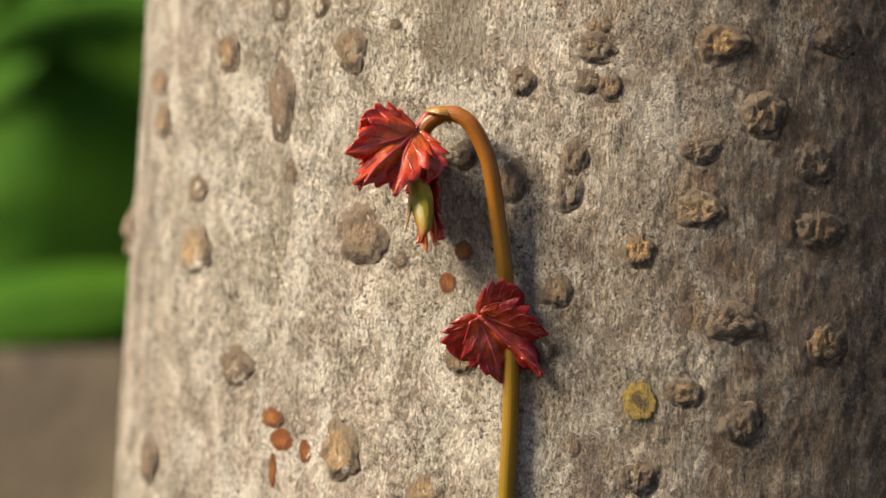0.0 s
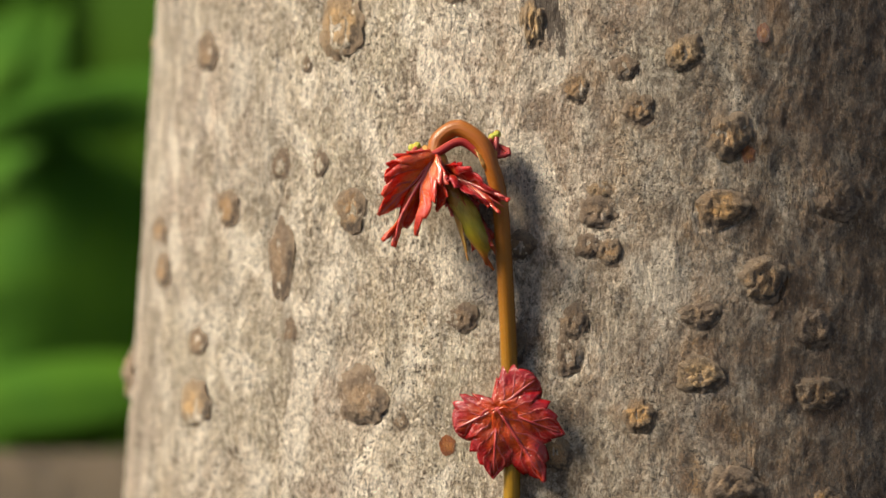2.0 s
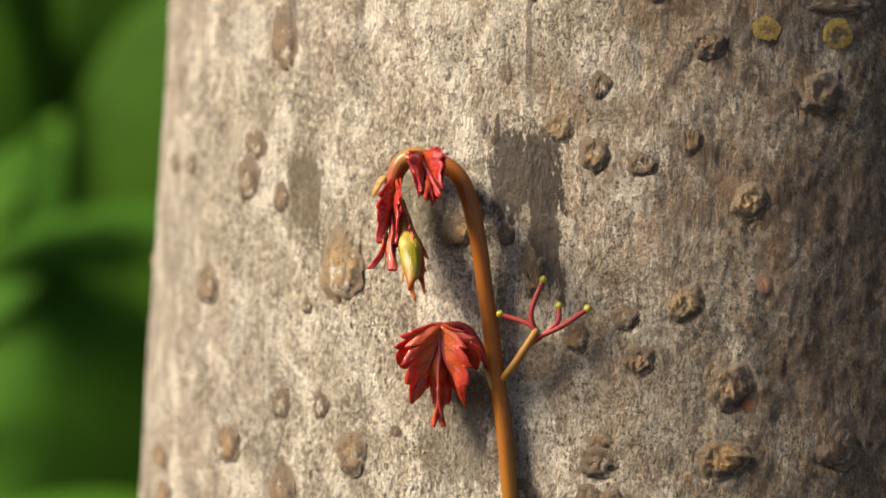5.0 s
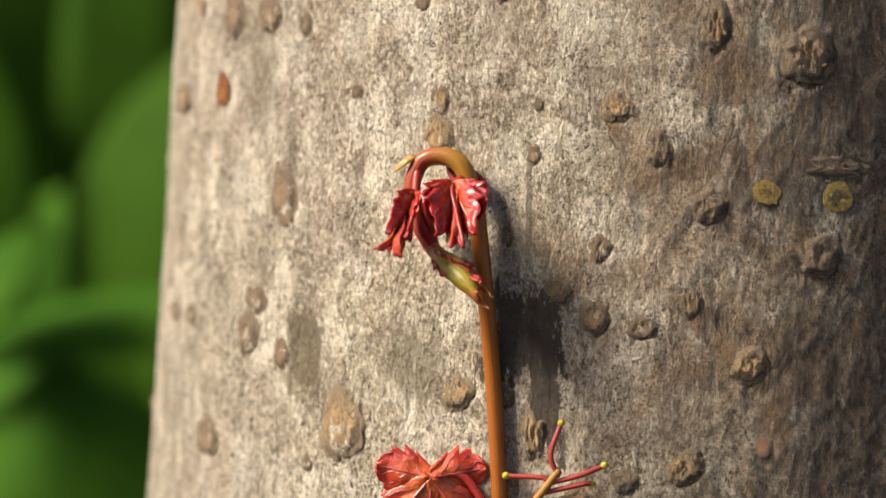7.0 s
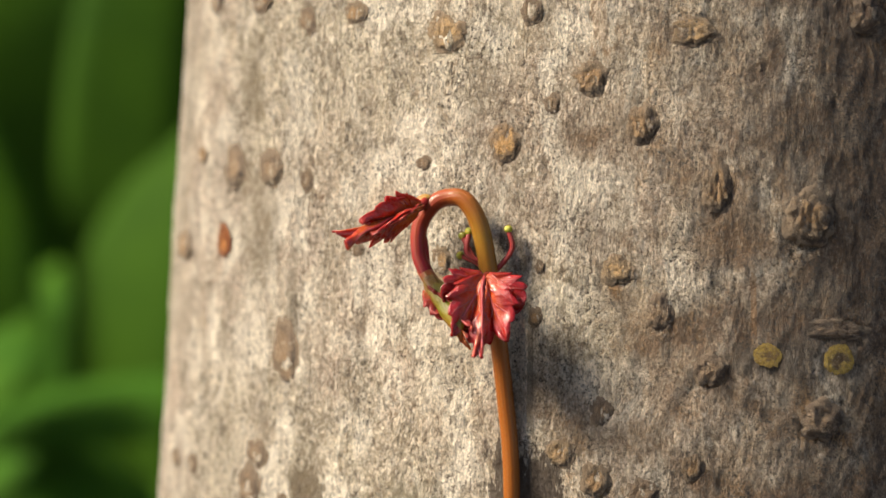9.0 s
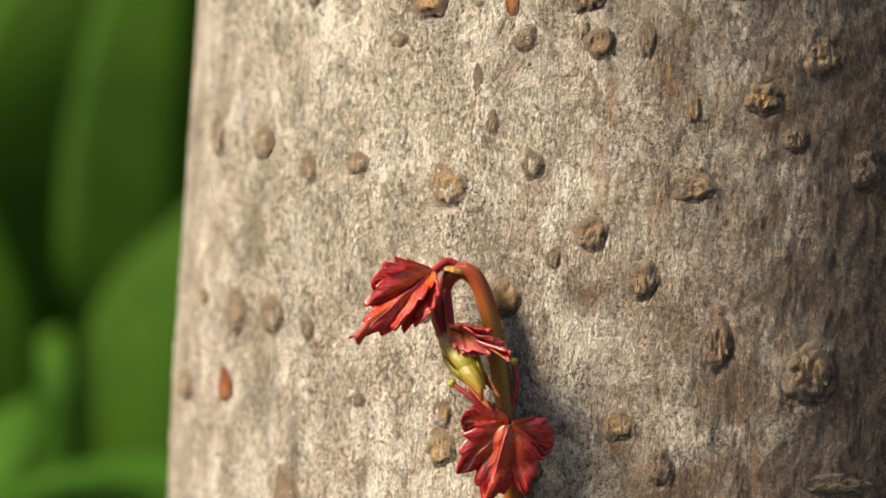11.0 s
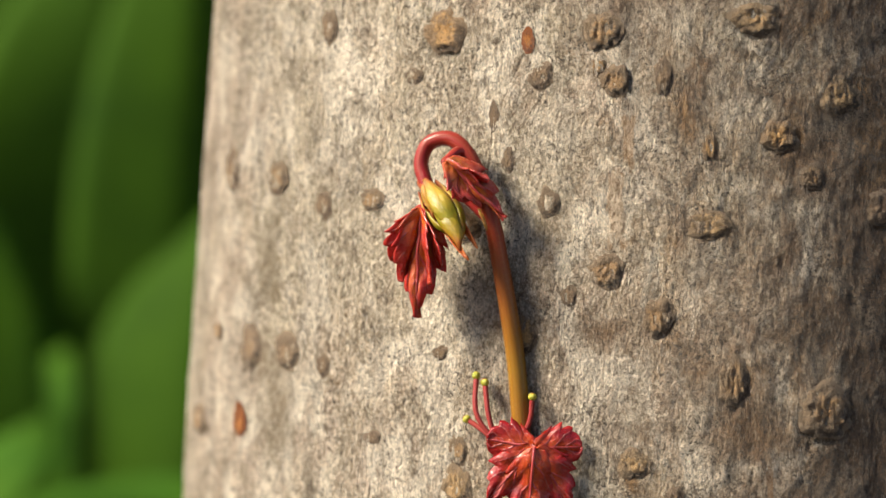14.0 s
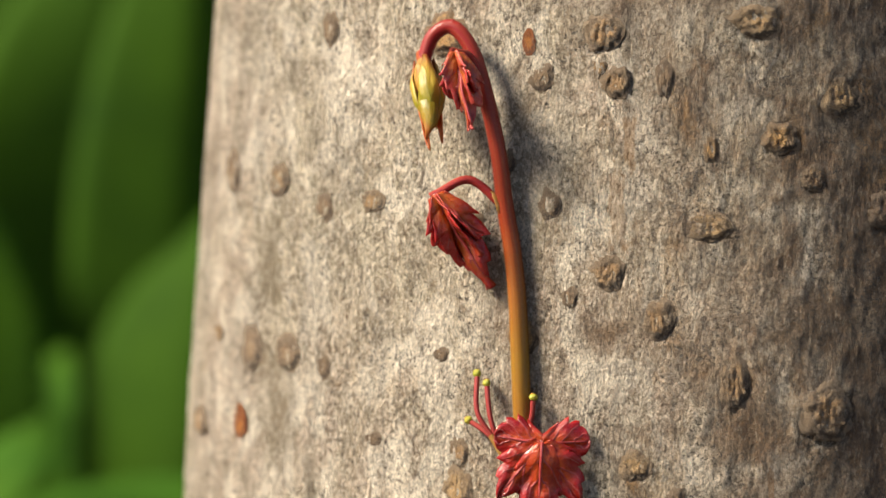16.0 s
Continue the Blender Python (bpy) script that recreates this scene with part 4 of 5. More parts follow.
tendril_at('B', 3, 8.7, 164.4, 9.3, 168.7, 13.8, 167.2, 8.8, 168.1, 8.0, 166.7)
tendril_at('B', 3.5, 10.1, 165.5, 11.7, 171.9, 17.5, 168.9, 11.5, 170.9, 8.4, 170.0)
tendril_at('B', 4.2, 12.2, 167.0, 13.2, 175.0, 20.0, 171.6, 14.2, 174.3, 8.0, 171.6)
tendril_at('B', 6.3, 15.9, 172.0, 17.3, 179.4, 23.4, 173.8, 21.9, 170.6, 9.1, 171.5)
tendril_at('B', 7, 16.7, 172.3, 17.4, 179.7, 23.7, 173.5, 21.8, 170.8, 9.3, 171.8)
tendril_at('B', 7.5, 16.7, 172.4, 17.4, 179.8, 23.7, 173.6, 21.8, 170.9, 9.3, 171.9)
tendril_at('C', 0, -3.5, 135.4, -3.7, 135.6, -3.9, 135.5, -3.6, 135.3, -3.7, 135.4)
tendril_at('C', 6.3, -0.3, 210.0, -4.1, 211.2, -6.1, 210.7, -5.4, 210.1, -4.6, 210.9)
tendril_at('C', 7, 4.5, 213.8, 0.5, 219.9, 0.1, 219.7, 1.3, 218.4, 3.0, 218.0)
tendril_at('C', 7.5, 5.5, 217.2, 3.0, 221.4, 2.6, 220.7, 3.4, 220.1, 6.2, 220.5)
tendril_at('C', 8, 5.7, 222.8, 2.4, 228.1, 3.0, 227.6, 3.2, 226.4, 6.2, 228.4)
tendril_at('C', 8.5, 5.5, 225.9, 3.0, 230.6, 2.4, 230.0, 3.4, 229.7, 7.6, 230.1)
tendril_at('C', 9, 5.5, 227.3, 3.7, 231.9, 2.7, 231.3, 2.4, 228.4, 9.5, 232.3)
tendril_at('C', 9.5, 6.4, 227.1, 3.3, 233.5, 1.8, 232.4, 1.8, 231.0, 9.9, 233.8)
tendril_at('C', 10.2, 6.9, 228.1, 4.4, 235.4, 3.9, 235.0, 1.2, 232.2, 9.9, 235.4)
tendril_at('C', 12.3, 4.8, 228.9, 3.7, 238.0, 4.1, 237.8, 0.9, 232.3, 10.7, 236.0)
tendril_at('C', 13, 5.1, 229.6, 2.2, 237.8, 3.7, 238.2, 0.9, 232.4, 10.7, 236.0)
tendril_at('C', 13.5, 4.6, 229.3, 1.9, 238.3, 3.6, 238.1, 0.8, 232.4, 10.7, 235.9)
tendril_at('C', 14, 4.7, 229.7, 2.3, 239.0, 3.6, 238.0, 0.9, 232.5, 10.6, 236.0)
tendril_at('C', 16, 4.7, 230.0, 2.3, 239.6, 3.7, 238.2, 1.0, 232.6, 10.6, 236.2)


TIMES = [0, 0.5, 1, 1.5, 2, 2.5, 3, 3.5, 4.2, 4.9, 5.6, 6.3, 7, 7.5, 8, 8.5, 9, 9.5, 10.2, 10.9, 11.6, 12.3, 13, 13.5, 14, 14.5, 15, 15.5, 16]
MARKS = "ABCDT"
COUNT = (36, 34, 58, 40, 44)


def off_bark(x, z, h):
    x, z = x / 1000, z / 1000
    return Vector((x, bark_y(x, z) - h / 1000, z))


def smooth_line(points, steps=12):
    p = [points[0] * 2 - points[1], *points, points[-1] * 2 - points[-2]]
    out = []
    for i in range(1, len(p) - 2):
        a, b, c, d = p[i - 1:i + 3]
        for s in range(steps):
            u = s / steps
            out.append(0.5 * (2 * b + (c - a) * u + (2 * a - 5 * b + 4 * c - d) * u * u + (3 * b - a - 3 * c + d) * u ** 3))
    out.append(p[-2])
    return out


def along(line, n, last=False):
    """n points at even steps along a line of points."""
    gaps = [0.0]
    for a, b in zip(line, line[1:]):
        gaps.append(gaps[-1] + (b - a).length)
    want = [gaps[-1] * i / (n - 1 if last else n) for i in range(n)]
    xyz = [np.interp(want, gaps, [q[c] for q in line]) for c in range(3)]
    return [Vector(v) for v in zip(*xyz)]


def clear(h):
    """Height of the stem over the bark: it clings below and swings free towards its tip."""
    return h if h < 1.3 else 1.3 + 2.2 * (h - 1.3)


def stem_points(t):
    """Where every piece of the stem lies at one key time, and its joints."""
    pts, bud = SHOOT[t]
    line = smooth_line([off_bark(p[-3], p[-2], clear(p[-1])) for p in pts])
    cut = [0] + [i * 12 for i, p in enumerate(pts) if len(p) == 4]
    out = []
    for n, a, b in zip(COUNT, cut, cut[1:]):
        out += along(line[a:b + 1], n)
    return out + [line[-1]]


def between(table, t):
    """The value at t from a table of lists of vectors, straight between its times."""
    keys = sorted(table)
    if t in table:
        return table[t]
    a = max(k for k in keys if k < t)
    b = min(k for k in keys if k > t)
    u = (t - a) / (b - a)
    return [p.lerp(q, u) for p, q in zip(table[a], table[b])]


STEM = {t: stem_points(t) for t in SHOOT}
JOINT = {m: sum(COUNT[:i + 1]) for i, m in enumerate(MARKS)}


def turned(z_axis, roll=0.0):
    """A turn that lays local z along z_axis, with local -y to the viewer."""
    z_axis = z_axis.normalized()
    y = Vector((0, 1, 0)) - z_axis * z_axis.y
    if y.length < 1e-4:
        y = Vector((0, 0, 1))
    y.normalize()
    x = y.cross(z_axis)
    return Matrix((x, y, z_axis)).transposed().to_4x4() @ Matrix.Rotation(radians(roll), 4, "Z")


def segment_mesh(name, length, r, sides=14):
    prof = [(q / 6 - 0.5, 1 - 0.09 * (q / 3 - 1) ** 2) for q in range(7)]
    verts = [(r * q * math.cos(2 * math.pi * k / sides), r * q * math.sin(2 * math.pi * k / sides), length * s) for s, q in prof for k in range(sides)]
    faces = grid_faces(len(prof), sides, True) + [tuple(range(sides - 1, -1, -1)), tuple(range((len(prof) - 1) * sides, len(prof) * sides))]
    me = bpy.data.meshes.new(name)
    me.from_pydata(verts, [], faces)
    me.polygons.foreach_set("use_smooth", [True] * len(faces))
    me.update()
    me.normals_split_custom_set_from_vertices([Vector((v[0], v[1], 0)).normalized() for v in verts])
    me.materials.append(SKIN)
    return me


vine = new("climbing_vine")
vine.location = (0, 0, 0)
tagged(vine, "young red-leaved creeper shoot growing up the bark", "climbing vine")
MOVES = []


def chain_moves(objects, lines):
    """Rows for a chain of pieces from its points at each time."""
    rows = [[] for _ in objects]
    for t, pts in lines:
        n = len(objects)
        for i in range(n):
            d = pts[min(i + 1, len(pts) - 1)] - pts[max(i - 1, 0)]
            if d.length < 1e-7:
                d = Vector((0, 0, 1))
            rows[i].append((t, Matrix.Translation(pts[i]) @ turned(d)))
    for ob, r in zip(objects, rows):
        MOVES.append((ob, r))


def build_stem():
    total = sum(COUNT)
    stock = {}
    pieces = []
    olive, amber, orange = Vector((0.160, 0.098, 0.003)), Vector((0.190, 0.094, 0.003)), Vector((0.205, 0.056, 0.005))
    sienna, tan, copper, red = Vector((0.205, 0.058, 0.005)), Vector((0.205, 0.098, 0.008)), Vector((0.205, 0.026, 0.008)), Vector((0.195, 0.007, 0.011))
    for i in range(total):
        f = i / total
        r = np.interp(f, [0, 0.43, 0.60, 0.70, 0.80, 0.92, 1.0], [0.00126, 0.00122, 0.00132, 0.00142, 0.00128, 0.00116, 0.00108])
        key = round(r * 4e5)
        if key not in stock:
            stock[key] = segment_mesh("stem_segment", 0.0021, r)
        ob = new("stem_segment", stock[key])
        ob.parent = vine
        c = Vector([np.interp(f, [0, 0.17, 0.34, 0.48, 0.58, 0.69, 0.785, 1.0], [tint[k] for tint in (olive, amber, orange, sienna, orange, tan, copper, red)]) for k in range(3)])
        ob.color = (*c, 1)
        pieces.append(ob)
    chain_moves(pieces, [(t, between(STEM, t)) for t in TIMES])


def lobe_mesh(name, size, width, material, seed, teeth=5, ruffle=1.0, crease=0.25, curl=0.10, blunt=False, half_of=0):
    """One toothed lobe of a young creeper leaf, puckered between its side veins; base at the origin, tip up local z."""
    rnd = random.Random(seed)
    n, m = 46, (9 if half_of else 15)
    mid = {0: m // 2, 1: 0, -1: m - 1}[half_of]
    verts, across = [], []
    for i in range(n):
        u = i / (n - 1)
        if blunt:
            half = width * math.sin(math.pi * min(1.0, 0.06 + 0.94 * u)) ** 0.55
        else:
            half = width * math.sin(math.pi * (0.05 + 0.95 * u) ** 0.80) ** 0.85 * (1 - 0.35 * u)
        saw = ((u * teeth) % 1.0)
        for j in range(m):
            v = j / (m - 1) * 2 - 1 if not half_of else (j - mid) / (m - 1)
            bite = 1 + 0.40 * (saw - 0.55) * abs(v) ** 3 * math.sin(math.pi * u) + 0.05 * noise.noise(Vector((u * 12, v * 3, seed)))
            x = half * v * bite
            side_vein = abs(math.sin(math.pi * (teeth * (u - 0.42 * abs(v)) + 0.2)))
            puck = side_vein ** 0.6 * math.sin(math.pi * min(1, abs(v) * 0.9 + 0.02)) ** 0.8
            y = -0.022 * ruffle * puck + crease * abs(x) + curl * u * u + 0.30 * x * x
            y += 0.075 * ruffle * noise.noise(Vector((u * 3.2 + seed, v * 1.7, 0.7)))
            z = u + 0.11 * saw * abs(v) ** 3 * (1 - u) + 0.10 * abs(v) * half
            verts.append((x * size, y * size, z * size))
            across.append((abs(v), u))
    faces = grid_faces(n, m)
    cut = len(faces)
    rib = [Vector(verts[i * m + mid]) + Vector((0, -0.00008, 0)) for i in range(0, n - 2, 3)]
    lines = [(rib, 0.00012)] if half_of >= 0 else []
    for k in range(1, teeth):
        for s in ((half_of,) if half_of else (-1, 1)):
            pts = []
            for j in range(6):
                v = j / 6
                i = min(n - 1, int(round((k / teeth - 0.12 + 0.42 * v) * (n - 1))))
                if i > 0:
                    pts.append(Vector(verts[i * m + mid + s * int(round(v * (m - 1 if half_of else m // 2)))]) + Vector((0, -0.00003, 0)))
            if len(pts) > 2:
                lines.append((pts, 0.000045))
    for pts, thick in lines:
        vv, ff = tube(pts, [thick * (1 - 0.75 * q / len(pts)) for q in range(len(pts))], 5)
        k = len(verts)
        verts += [tuple(q) for q in vv]
        faces += [tuple(k + q for q in f) for f in ff]
    me = bpy.data.meshes.new(name)
    me.from_pydata(verts, [], faces)
    me.materials.append(material)
    me.materials.append(VEIN)
    me.polygons.foreach_set("use_smooth", [True] * len(faces))
    me.polygons.foreach_set("material_index", [0] * cut + [1] * (len(faces) - cut))
    layer = me.uv_layers.new(name="blade")
    for corner, spot in zip(me.loops, layer.data):
        if corner.vertex_index < len(across):
            spot.uv = across[corner.vertex_index]
    me.update()
    return me


def lobe(name, me, parent):
    ob = new(name, me)
    ob.parent = parent
    so = ob.modifiers.new("thickness", "SOLIDIFY")
    so.thickness, so.offset = 0.00020, 1.0
    return ob


# length, half width of the middle lobe, material, ruffle, lobe teeth, crease
LEAF_FORM = {"A": (0.0128, 0.42, RED, 0.8, 5, 0.15), "B": (0.0148, 0.33, EMBER, 0.9, 4, 0.3), "C": (0.0126, 0.36, ROSE, 0.9, 4, 0.2), "D": (0.0162, 0.29, CRIMSON, 0.9, 4, 0.30), "E": (0.0122, 0.30, PINK, 0.8, 3, 0.35)}
SPLAY = {"A": ([0, 0.5, 2, 16], [0.68, 0.72, 0.95, 0.98]), "B": ([0, 1.5, 2.5, 3, 4.2, 6.3, 16], [0.52, 0.40, 0.16, 0.0, 0.03, 1.0, 1.1]), "C": ([0, 4.2, 6.3, 7.5, 9, 10.2, 12.3, 16], [0.02, 0.04, 0.24, 0.36, 0.52, 0.65, 0.95, 0.95]),
         "D": ([0, 9, 10.2, 12.3, 13, 14, 16], [0.0, 0.03, 0.14, 0.46, 0.40, 0.2, 0.1]), "E": ([0, 10, 12.3, 16], [0.02, 0.05, 0.16, 0.12])}
ROLL = {"A": ([0, 16], [8, 8]), "B": ([0, 2, 3, 4.2, 6.3, 16], [10, 14, 16, 12, 0, 0]), "C": ([0, 4.2, 8, 16], [-4, -6, 0, 0]),
        "D": ([0, 7, 9, 12.3, 16], [6, 10, 26, 25, 25]), "E": ([0, 16], [25, 25])}
# height of the leaf's foot over the bark, millimetres
STAND = {"A": ([0, 16], [4.8, 4.8]), "B": ([0, 1.5, 2.5, 4.2, 6.3, 16], [7.5, 8.5, 8.0, 6.5, 5.0, 4.4]), "C": ([0, 1, 2, 4.2, 7, 10.2, 12.3, 16], [4.0, 4.6, 6.0, 7.0, 8.4, 7.5, 5.0, 4.6]),
         "D": ([0, 4.2, 7, 12, 14, 16], [3.6, 4.4, 8.4, 9.6, 9.2, 7.4]), "E": ([0, 8, 12, 16], [4.4, 7.0, 9.6, 9.6])}
# how far each half blade is folded back on the midrib, degrees
FOLD = {"A": ([0, 0.5, 2, 16], [30, 28, 12, 10]), "B": ([0, 1.5, 3, 4.2, 6.3, 16], [28, 38, 68, 58, 12, 5]), "C": ([0, 4.2, 6.3, 7.5, 9, 10.2, 12.3, 16], [80, 76, 60, 48, 32, 20, 3, 3]),
        "D": ([0, 6.3, 8, 9, 10.2, 12.3, 14, 16], [87, 84, 72, 56, 30, 12, 16, 20]), "E": ([0, 10, 12.3, 16], [80, 70, 30, 28])}


def leaf_pose(which, t):
    """Base and turn of a leaf's blade at t, its tip coming forward where it looks short."""
    rows = LEAF[which]
    ts = [r[0] for r in rows]
    if t <= ts[-1]:
        x, z, x2, z2 = [float(np.interp(t, ts, [r[c] for r in rows])) for c in range(1, 5)]
    else:
        x, z, x2, z2 = rows[-1][1:]
    h = float(np.interp(t, *STAND[which]))
    p, q = off_bark(x, z, h), off_bark(x2, z2, h)
    d = q - p
    d.y = 0
    size = LEAF_FORM[which][0]
    d.y = -min(math.sqrt(max(0.0, size * size - d.length_squared)), 0.9 * size)
    return Matrix.Translation(p) @ turned(d, float(np.interp(t, *ROLL[which])))


def build_leaf(which, seed):
    size, width, material, ruffle, teeth, crease = LEAF_FORM[which]
    vv, ff = tube([(0, 0.10 * size * (q / 5) ** 2, size * 0.94 * q / 5) for q in range(6)], [0.00022 * (1 - 0.14 * q) for q in range(6)], 8)
    leaf = mesh_object("leaf", vv, ff, VEIN, vine)
    for s in (-1, 1):
        ob = lobe("blade_half", lobe_mesh("blade_half", size, width, material, seed, teeth, ruffle, crease, half_of=s), leaf)
        MOVES.append((ob, [(t, Matrix.Rotation(radians(s * float(np.interp(t, *FOLD[which]))), 4, "Z")) for t in TIMES]))
    tagged(leaf, "glossy crinkled red young leaf")
    MOVES.append((leaf, [(t, leaf_pose(which, t)) for t in TIMES]))
    sides = lobe_mesh("side_lobe", size * (0.82 if which in "ABC" else 0.70), width * 1.05, material, seed + 1, teeth, ruffle, crease)
    rear = lobe_mesh("basal_lobe", size * 0.56, width * 1.25, material, seed + 2, 4, ruffle, 0.2, 0.1, True)
    for me, name, wide, close, back in ((sides, "side_lobe", 38, 86, 0.0003), (rear, "basal_lobe", 100, 88, 0.0005)):
        for s in (-1, 1):
            ob = lobe(name, me, leaf)
            rows = []
            for t in TIMES:
                k = float(np.interp(t, *SPLAY[which]))
                m = Matrix.Translation((0, back, 0)) @ Matrix.Rotation(radians(s * wide * k), 4, "Y") @ Matrix.Rotation(radians(-s * close * (1 - min(1, k))), 4, "Z")
                rows.append((t, m))
            MOVES.append((ob, rows))
    # its stalk
    n = 14
    me = segment_mesh("petiole_segment", 0.0015, 0.00066, 10)
    pieces = []
    for i in range(n):
        ob = new("petiole_segment", me)
        ob.parent = vine
        ob.color = (0.24, 0.014, 0.014, 1)
        pieces.append(ob)
    lines = []
    for t in TIMES:
        a = between(STEM, t)[JOINT[which] if which in JOINT else JOINT["D"] + 18]
        b = leaf_pose(which, t).translation + Vector((0, 0.0011, 0))
        mid = (a + b) / 2 + Vector((0, 0.0006, 0.30 * (a - b).length))
        lines.append((t, along(smooth_line([a, mid, b], 8), n, True)))
    chain_moves(pieces, lines)


def build_tendril(which, seed):
    n = 12
    thin = segment_mesh("tendril_segment", 0.0012, 0.00040, 8)
    thick = segment_mesh("tendril_segment", 0.0013, 0.00058, 8)
    rows = TENDRIL[which]
    ts = [r[0] for r in rows]

    def spots(t):
        v = [float(np.interp(t, ts, [r[c] for r in rows])) for c in range(1, 11)]
        fork = off_bark(v[0], v[1], 3.2)
        return fork, [off_bark(v[2 + 2 * i], v[3 + 2 * i], 2.2) for i in range(4)]

    joint = JOINT[which]
    arm = [new("tendril_segment", thick) for _ in range(n)]
    lines = []
    for t in TIMES:
        fork, tips = spots(t)
        a = between(STEM, t)[joint]
        lines.append((t, along(smooth_line([a, (a + fork) / 2 + Vector((0, -0.0005, -0.0004)), fork], 8), n, True)))
    chain_moves(arm, lines)
    for o in arm:
        o.parent, o.color = vine, (0.28, 0.14, 0.035, 1)
    pad_mesh = None
    for i in range(4):
        finger = [new("tendril_segment", thin) for _ in range(n)]
        lines, ends = [], []
        for t in TIMES:
            fork, tips = spots(t)
            a = between(STEM, t)[joint]
            side = Vector((0.0012 * (i - 1), -0.0004, -0.0008))
            lines.append((t, along(smooth_line([fork.lerp(a, 0.16 * i), (fork + tips[i]) / 2 + side, tips[i]], 8), n, True)))
            ends.append((t, Matrix.Translation(tips[i])))
        chain_moves(finger, lines)
        for o in finger:
            o.parent, o.color = vine, (0.24, 0.022, 0.024, 1)
        bm = bmesh.new()
        bmesh.ops.create_icosphere(bm, subdivisions=3, radius=0.00064 if which == "C" else 0.00060)
        for vtx in bm.verts:
            vtx.co *= 1 + 0.10 * noise.noise(vtx.co * 1100 + Vector((seed + i, 0, 0)))
        pad = mesh_from(bm, "adhesive_pad", PAD, vine)
        tagged(pad, "yellow-green sticky pad at the tendril tip")
        MOVES.append((pad, ends))


def mesh_from(bm, name, material, parent):
    me = bpy.data.meshes.new(name)
    bm.to_mesh(me)
    bm.free()
    me.materials.append(material)
    me.polygons.foreach_set("use_smooth", [True] * len(me.polygons))
    ob = new(name, me)
    ob.parent = parent
    return ob


def scale_mesh(name, length, width, cup, material, parent, turn, lift=0.0, seed=0):
    """A cupped pointed scale, base at the origin, tip up local z."""
    n, m = 20, 11
    verts = []
    for i in range(n):
        u = i / (n - 1)
        w = width * (math.sin(math.pi * min(1, u ** (1.25 if lift < 0 else 0.8) * 0.97 + 0.03)) ** 0.75) * (1 - 0.15 * u)
        for j in range(m):
            v = j / (m - 1) * 2 - 1
            a = v * cup
            r = w / max(cup, 0.2)
            bend = lift * u * u
            wob = 0.11 * width * noise.noise(Vector((u * 5 + seed, v * 3, 1)))
            notch = 0.03 * length * abs(v) ** 4 * (u * 9 % 1.0 - 0.5) * min(1.0, 3 * (1 - u))
            verts.append((r * math.sin(a), -r * math.cos(a) - bend + wob, length * u + notch))
    ob = mesh_object(name, verts, grid_faces(n, m), material, parent)
    ob.matrix_basis = Matrix.Rotation(radians(turn), 4, "Z")
    so = ob.modifiers.new("thickness", "SOLIDIFY")
    so.thickness = 0.00022
    return ob


def build_bud():
    """The nodding tip: yellow-green scales wrapped round folded red leaflets."""
    L = 0.0136
    body = [(0, 0.0, -0.0012, 0.00100), (0, 0.0, 0.0008, 0.00115), (0, -0.0002, 0.0035, 0.00118), (0.0001, -0.0004, 0.0062, 0.00140), (0.0002, -0.0005, 0.0083, 0.00155), (0.0002, -0.0005, 0.0101, 0.00135),
            (0.0003, -0.0004, 0.0113, 0.00105), (0.0007, -0.0003, 0.0124, 0.00055), (0.0012, -0.0002, 0.0138, 0.00022)]
    vv, ff = tube([p[:3] for p in body], [p[3] for p in body], 18)
    vv = [v * (1 + 0.05 * noise.noise(v * 700)) for v in vv]
    bud = mesh_object("tip_bud", vv, ff, SCALE, vine)
    tagged(bud, "drooping yellow-green bud with red leaflet tips")
    for k, (ln, wd, cup, mat, turn, lift) in enumerate([
            (0.0086, 0.0019, 1.25, SHEATH, 30, 0.0005), (0.0116, 0.0023, 1.2, SCALE, 255, -0.0008), (0.0110, 0.0022, 1.2, SCALE, 110, -0.0008), (0.0112, 0.0024, 1.2, SCALE, 350, -0.0008),
            (0.0118, 0.0013, 1.1, SHEATH, 78, 0.0034), (0.0150, 0.0014, 0.9, PINK, 140, 0.0012), (0.0140, 0.0012, 0.9, PINK, 222, 0.0014)]):
        ob = scale_mesh("bud_scale" if mat is not PINK else "leaflet", ln, wd, cup, mat, bud, turn, lift, k)
        part_open = 1.0 if mat is SCALE else 0.35
        swell = [(t, float(np.interp(t, [0, 9, 12.3, 16], [0.0, 0.0002, 0.0016, 0.0013])) * (1.0 if mat is SCALE else 0.4)) for t in TIMES]
        MOVES.append((ob, [(t, Matrix.Rotation(radians(turn), 4, "Z") @ Matrix.Translation((0, -far, 0)) @ Matrix.Rotation(radians(part_open * float(np.interp(t, [0, 10.2, 12.3, 14, 16], [0, 0, -2, -2, -2])) - (float(np.interp(t, [0, 4.2, 6.3, 16], [0, 0, 17, 20])) if lift > 0.003 else 0)), 4, "X")) for t, far in swell]))
    rows = []
    ends = {t: [off_bark(*SHOOT[t][1], 8.6)] for t in SHOOT}
    for t in TIMES:
        line = between(STEM, t)
        p, q = line[-1], between(ends, t)[0]
        d = q - p
        d.y = 0
        d.y = -min(math.sqrt(max(0.0, L * L - d.length_squared)), 0.6 * L)
        rows.append((t, Matrix.Translation(p) @ turned(d)))
    MOVES.append((bud, rows))


build_stem()
for _i, _k in enumerate("ABCDE"):
    build_leaf(_k, 11 + 5 * _i)
for _i, _k in enumerate("BC"):
    build_tendril(_k, 31 + _i)
build_bud()


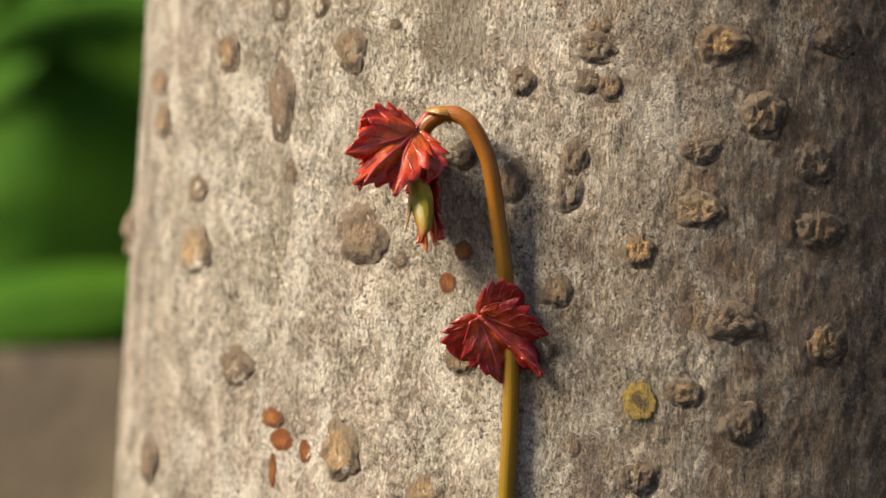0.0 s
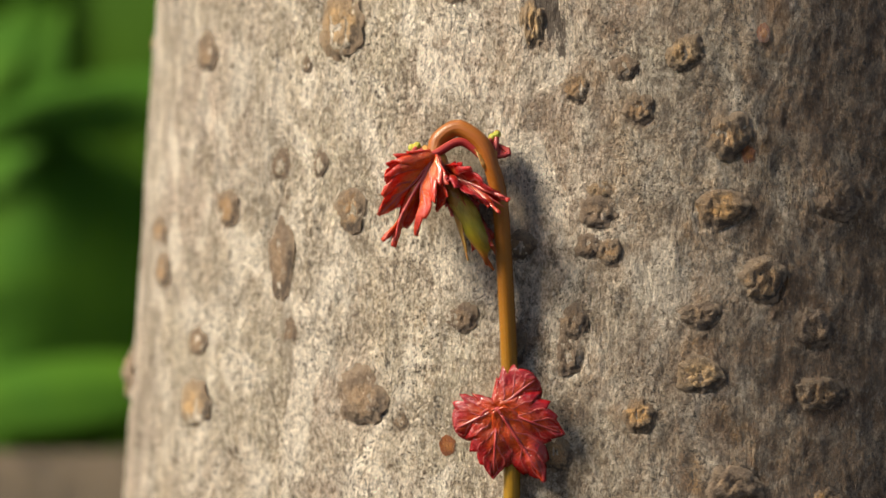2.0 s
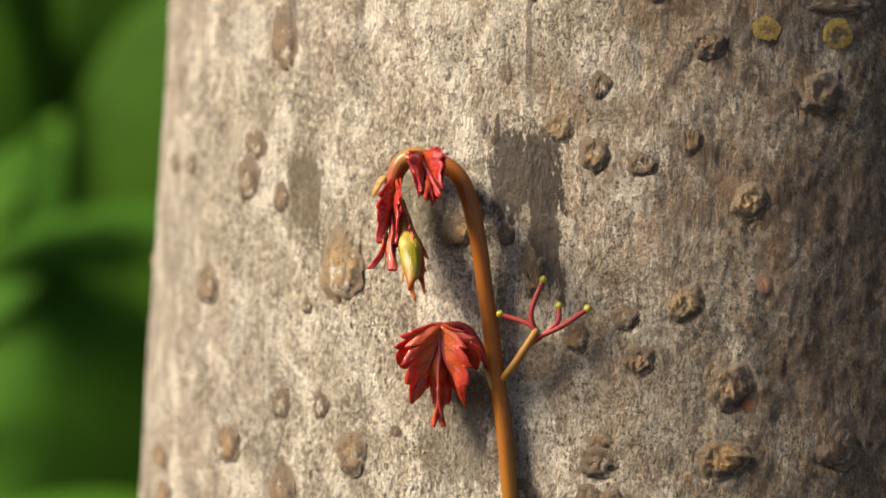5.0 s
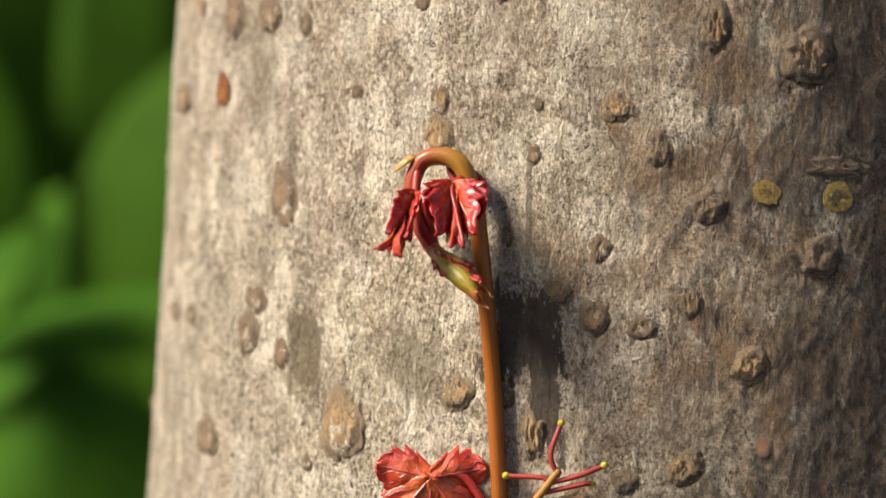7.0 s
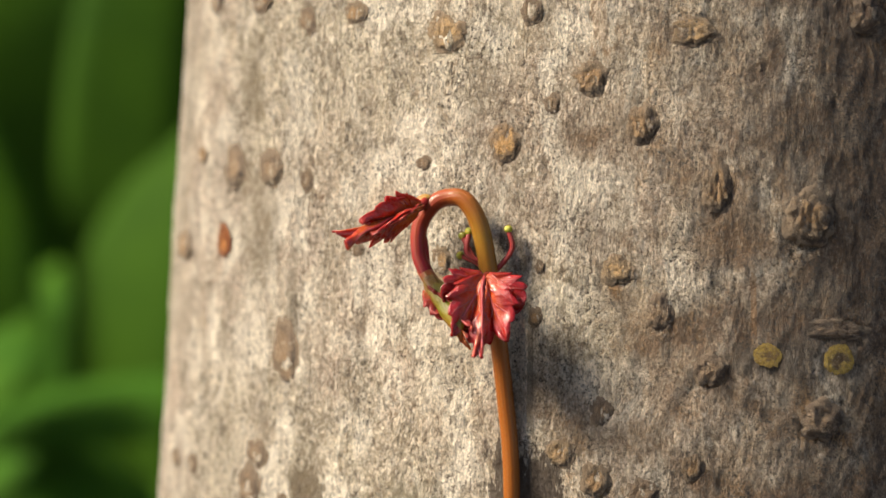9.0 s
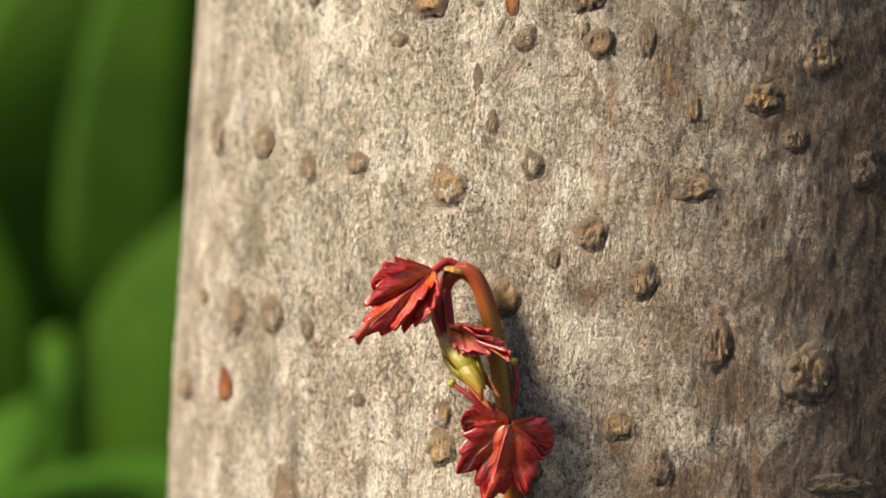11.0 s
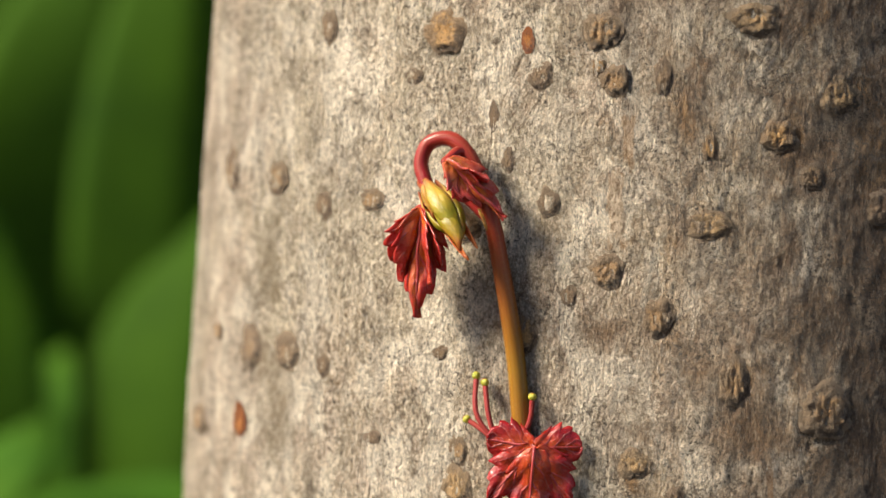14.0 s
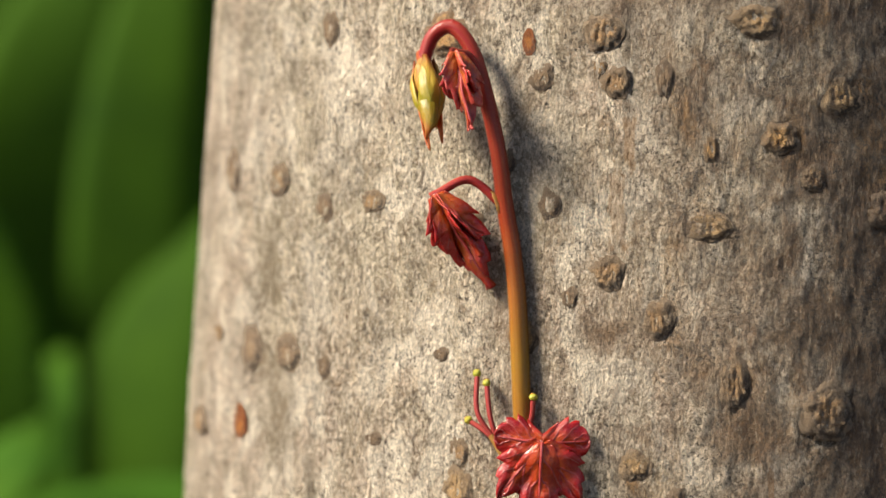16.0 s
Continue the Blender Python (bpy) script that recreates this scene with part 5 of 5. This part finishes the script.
def build_sheath(which, seed):
    """The pale pointed sheath at a leaf's foot."""
    base = scale_mesh("stipule", 0.0040, 0.0012, 1.1, SHEATH, vine, 0, 0.0004, seed)
    rows = []
    for t in TIMES:
        line = between(STEM, t)
        j = JOINT[which]
        d = (line[j + 1] - line[j - 2]).normalized()
        side = Vector((-1, 0, 0)) - d * -d.x
        rows.append((t, Matrix.Translation(line[j - 1] + side.normalized() * 0.0010) @ turned(d - side * -0.25, 60)))
    MOVES.append((base, rows))


for _i, _k in enumerate("BCD"):
    build_sheath(_k, 70 + _i)


# ---- the garden behind ----
def build_ground():
    xs = np.concatenate([np.linspace(-60, -2, 12), np.linspace(-1.6, 1.6, 65), np.linspace(2, 60, 12)])
    ys = np.concatenate([np.linspace(-60, -1, 10), np.linspace(-0.8, 2.4, 65), np.linspace(3, 90, 16)])
    verts = []
    for y in ys:
        for x in xs:
            ridge = 0.100 * math.exp(-((y - 0.86) / 0.085) ** 2) * (1 if x < 0 else math.exp(-(x / 0.3) ** 2))
            verts.append((x, y, ridge + (0.012 * noise.noise(Vector((x * 6, y * 6, 0))) if abs(x) < 2 and abs(y) < 3 else 0)))
    ob = mesh_object("ground", verts, grid_faces(len(ys), len(xs)), SOIL)
    return tagged(ob, "bare brown garden soil rising to a low bank", "soil", kind="structure")


def broad_leaf(px, y, pz, length, width, lean, tip, roll=0, taper=0.0, skin=GRASS):
    """One broad arching leaf blade of the plants behind the trunk, on its own stalk."""
    n, m = 20, 11
    verts = []
    for i in range(n):
        u = i / (n - 1)
        w = width * math.sin(math.pi * min(1, u * 0.94 + 0.05)) ** 0.7 * (1 - taper * u)
        for j in range(m):
            v = j / (m - 1) * 2 - 1
            verts.append((w * v * 0.5, 0.16 * width * abs(v) + 0.25 * length * (u - 0.5) ** 2, length * (u - 0.5)))
    m4 = pose(px, y, pz, 0, lean, 0) @ Matrix.Rotation(radians(roll), 4, "Z") @ Matrix.Rotation(radians(tip), 4, "X")
    foot = m4 @ Vector((0, 0.0625 * length, -0.5 * length))
    stalk = smooth_line([foot, Vector((foot.x - 0.01, foot.y + 0.06, foot.z * 0.5)), Vector((foot.x - 0.03, foot.y + 0.08, -0.03))], 8)
    vv, ff = tube(stalk, [0.003] * len(stalk), 8)
    plant = mesh_object("garden_plant", vv, ff, skin)
    blade = mesh_object("leaf_blade", [m4 @ Vector(q) for q in verts], grid_faces(n, m), skin, plant)
    so = blade.modifiers.new("thickness", "SOLIDIFY")
    so.thickness = 0.0006
    return tagged(plant, "broad green leaf of a garden plant, out of focus", "plant", "plants behind the trunk")


build_ground()


def build_hedge():
    """Foliage behind, its shade put into the leaf colour, as many overlapping leaves."""
    rnd = random.Random(5)
    verts, faces = [], []
    for i in range(9000):
        x, y, z = rnd.uniform(-1.6, 0.9), rnd.uniform(2.3, 3.0), rnd.uniform(0.0, 1.2)
        if i >= 2600:
            x, z = (rnd.uniform(-5.0, -1.5) if i % 2 else rnd.uniform(0.8, 5.0)), rnd.uniform(0.0, 1.25)
        s = rnd.uniform(0.06, 0.11)
        m = Matrix.Translation((x, y, z)) @ Euler((rnd.uniform(-1, 1), rnd.uniform(-3, 3), rnd.uniform(-1, 1))).to_matrix().to_4x4()
        k = len(verts)
        for q in ((0, 0, -s), (0.5 * s, 0.1 * s, -0.2 * s), (0.35 * s, 0, 0.5 * s), (0, -0.1 * s, s), (-0.35 * s, 0, 0.5 * s), (-0.5 * s, 0.1 * s, -0.2 * s)):
            verts.append(m @ Vector(q))
        faces += [(k, k + 1, k + 2, k + 3), (k, k + 3, k + 4, k + 5)]
    ob = mesh_object("hedge", verts, faces, SHADE_GREEN)
    return tagged(ob, "dark green hedge, its shade painted into the leaf colour", "hedge", kind="stuff")


build_hedge()
# low broad leaves over the bank, a lit arching leaf above them, upright blades with a dark gap between
broad_leaf(-0.116, 1.00, 0.134, 0.095, 0.100, 6, -8, -10)
broad_leaf(-0.074, 1.03, 0.138, 0.100, 0.080, -10, -14, -20)
broad_leaf(-0.100, 0.96, 0.108, 0.080, 0.024, 84, 0, -35)
broad_leaf(-0.092, 1.00, 0.187, 0.100, 0.024, 82, 0, -42)
broad_leaf(-0.130, 0.98, 0.196, 0.055, 0.034, 25, -20, -50)
broad_leaf(-0.144, 1.04, 0.228, 0.110, 0.060, -3, -10, -3, 0.3)
# blades in the darker green have their shade painted into the colour
broad_leaf(-0.078, 1.06, 0.275, 0.200, 0.070, 4, 0, 17, 0.15, SHADE_GREEN)
broad_leaf(-0.074, 1.04, 0.214, 0.120, 0.084, 5, -6, -4, 0.25, SHADE_GREEN)
broad_leaf(-0.100, 1.18, 0.165, 0.130, 0.150, 0, 0, 20)
broad_leaf(-0.110, 1.22, 0.270, 0.190, 0.140, -4, 10, 30, 0.2, SHADE_GREEN)

build_lenticels(trunk)


def motions():
    for ob, rows in MOVES:
        walk(ob, rows)


motions()
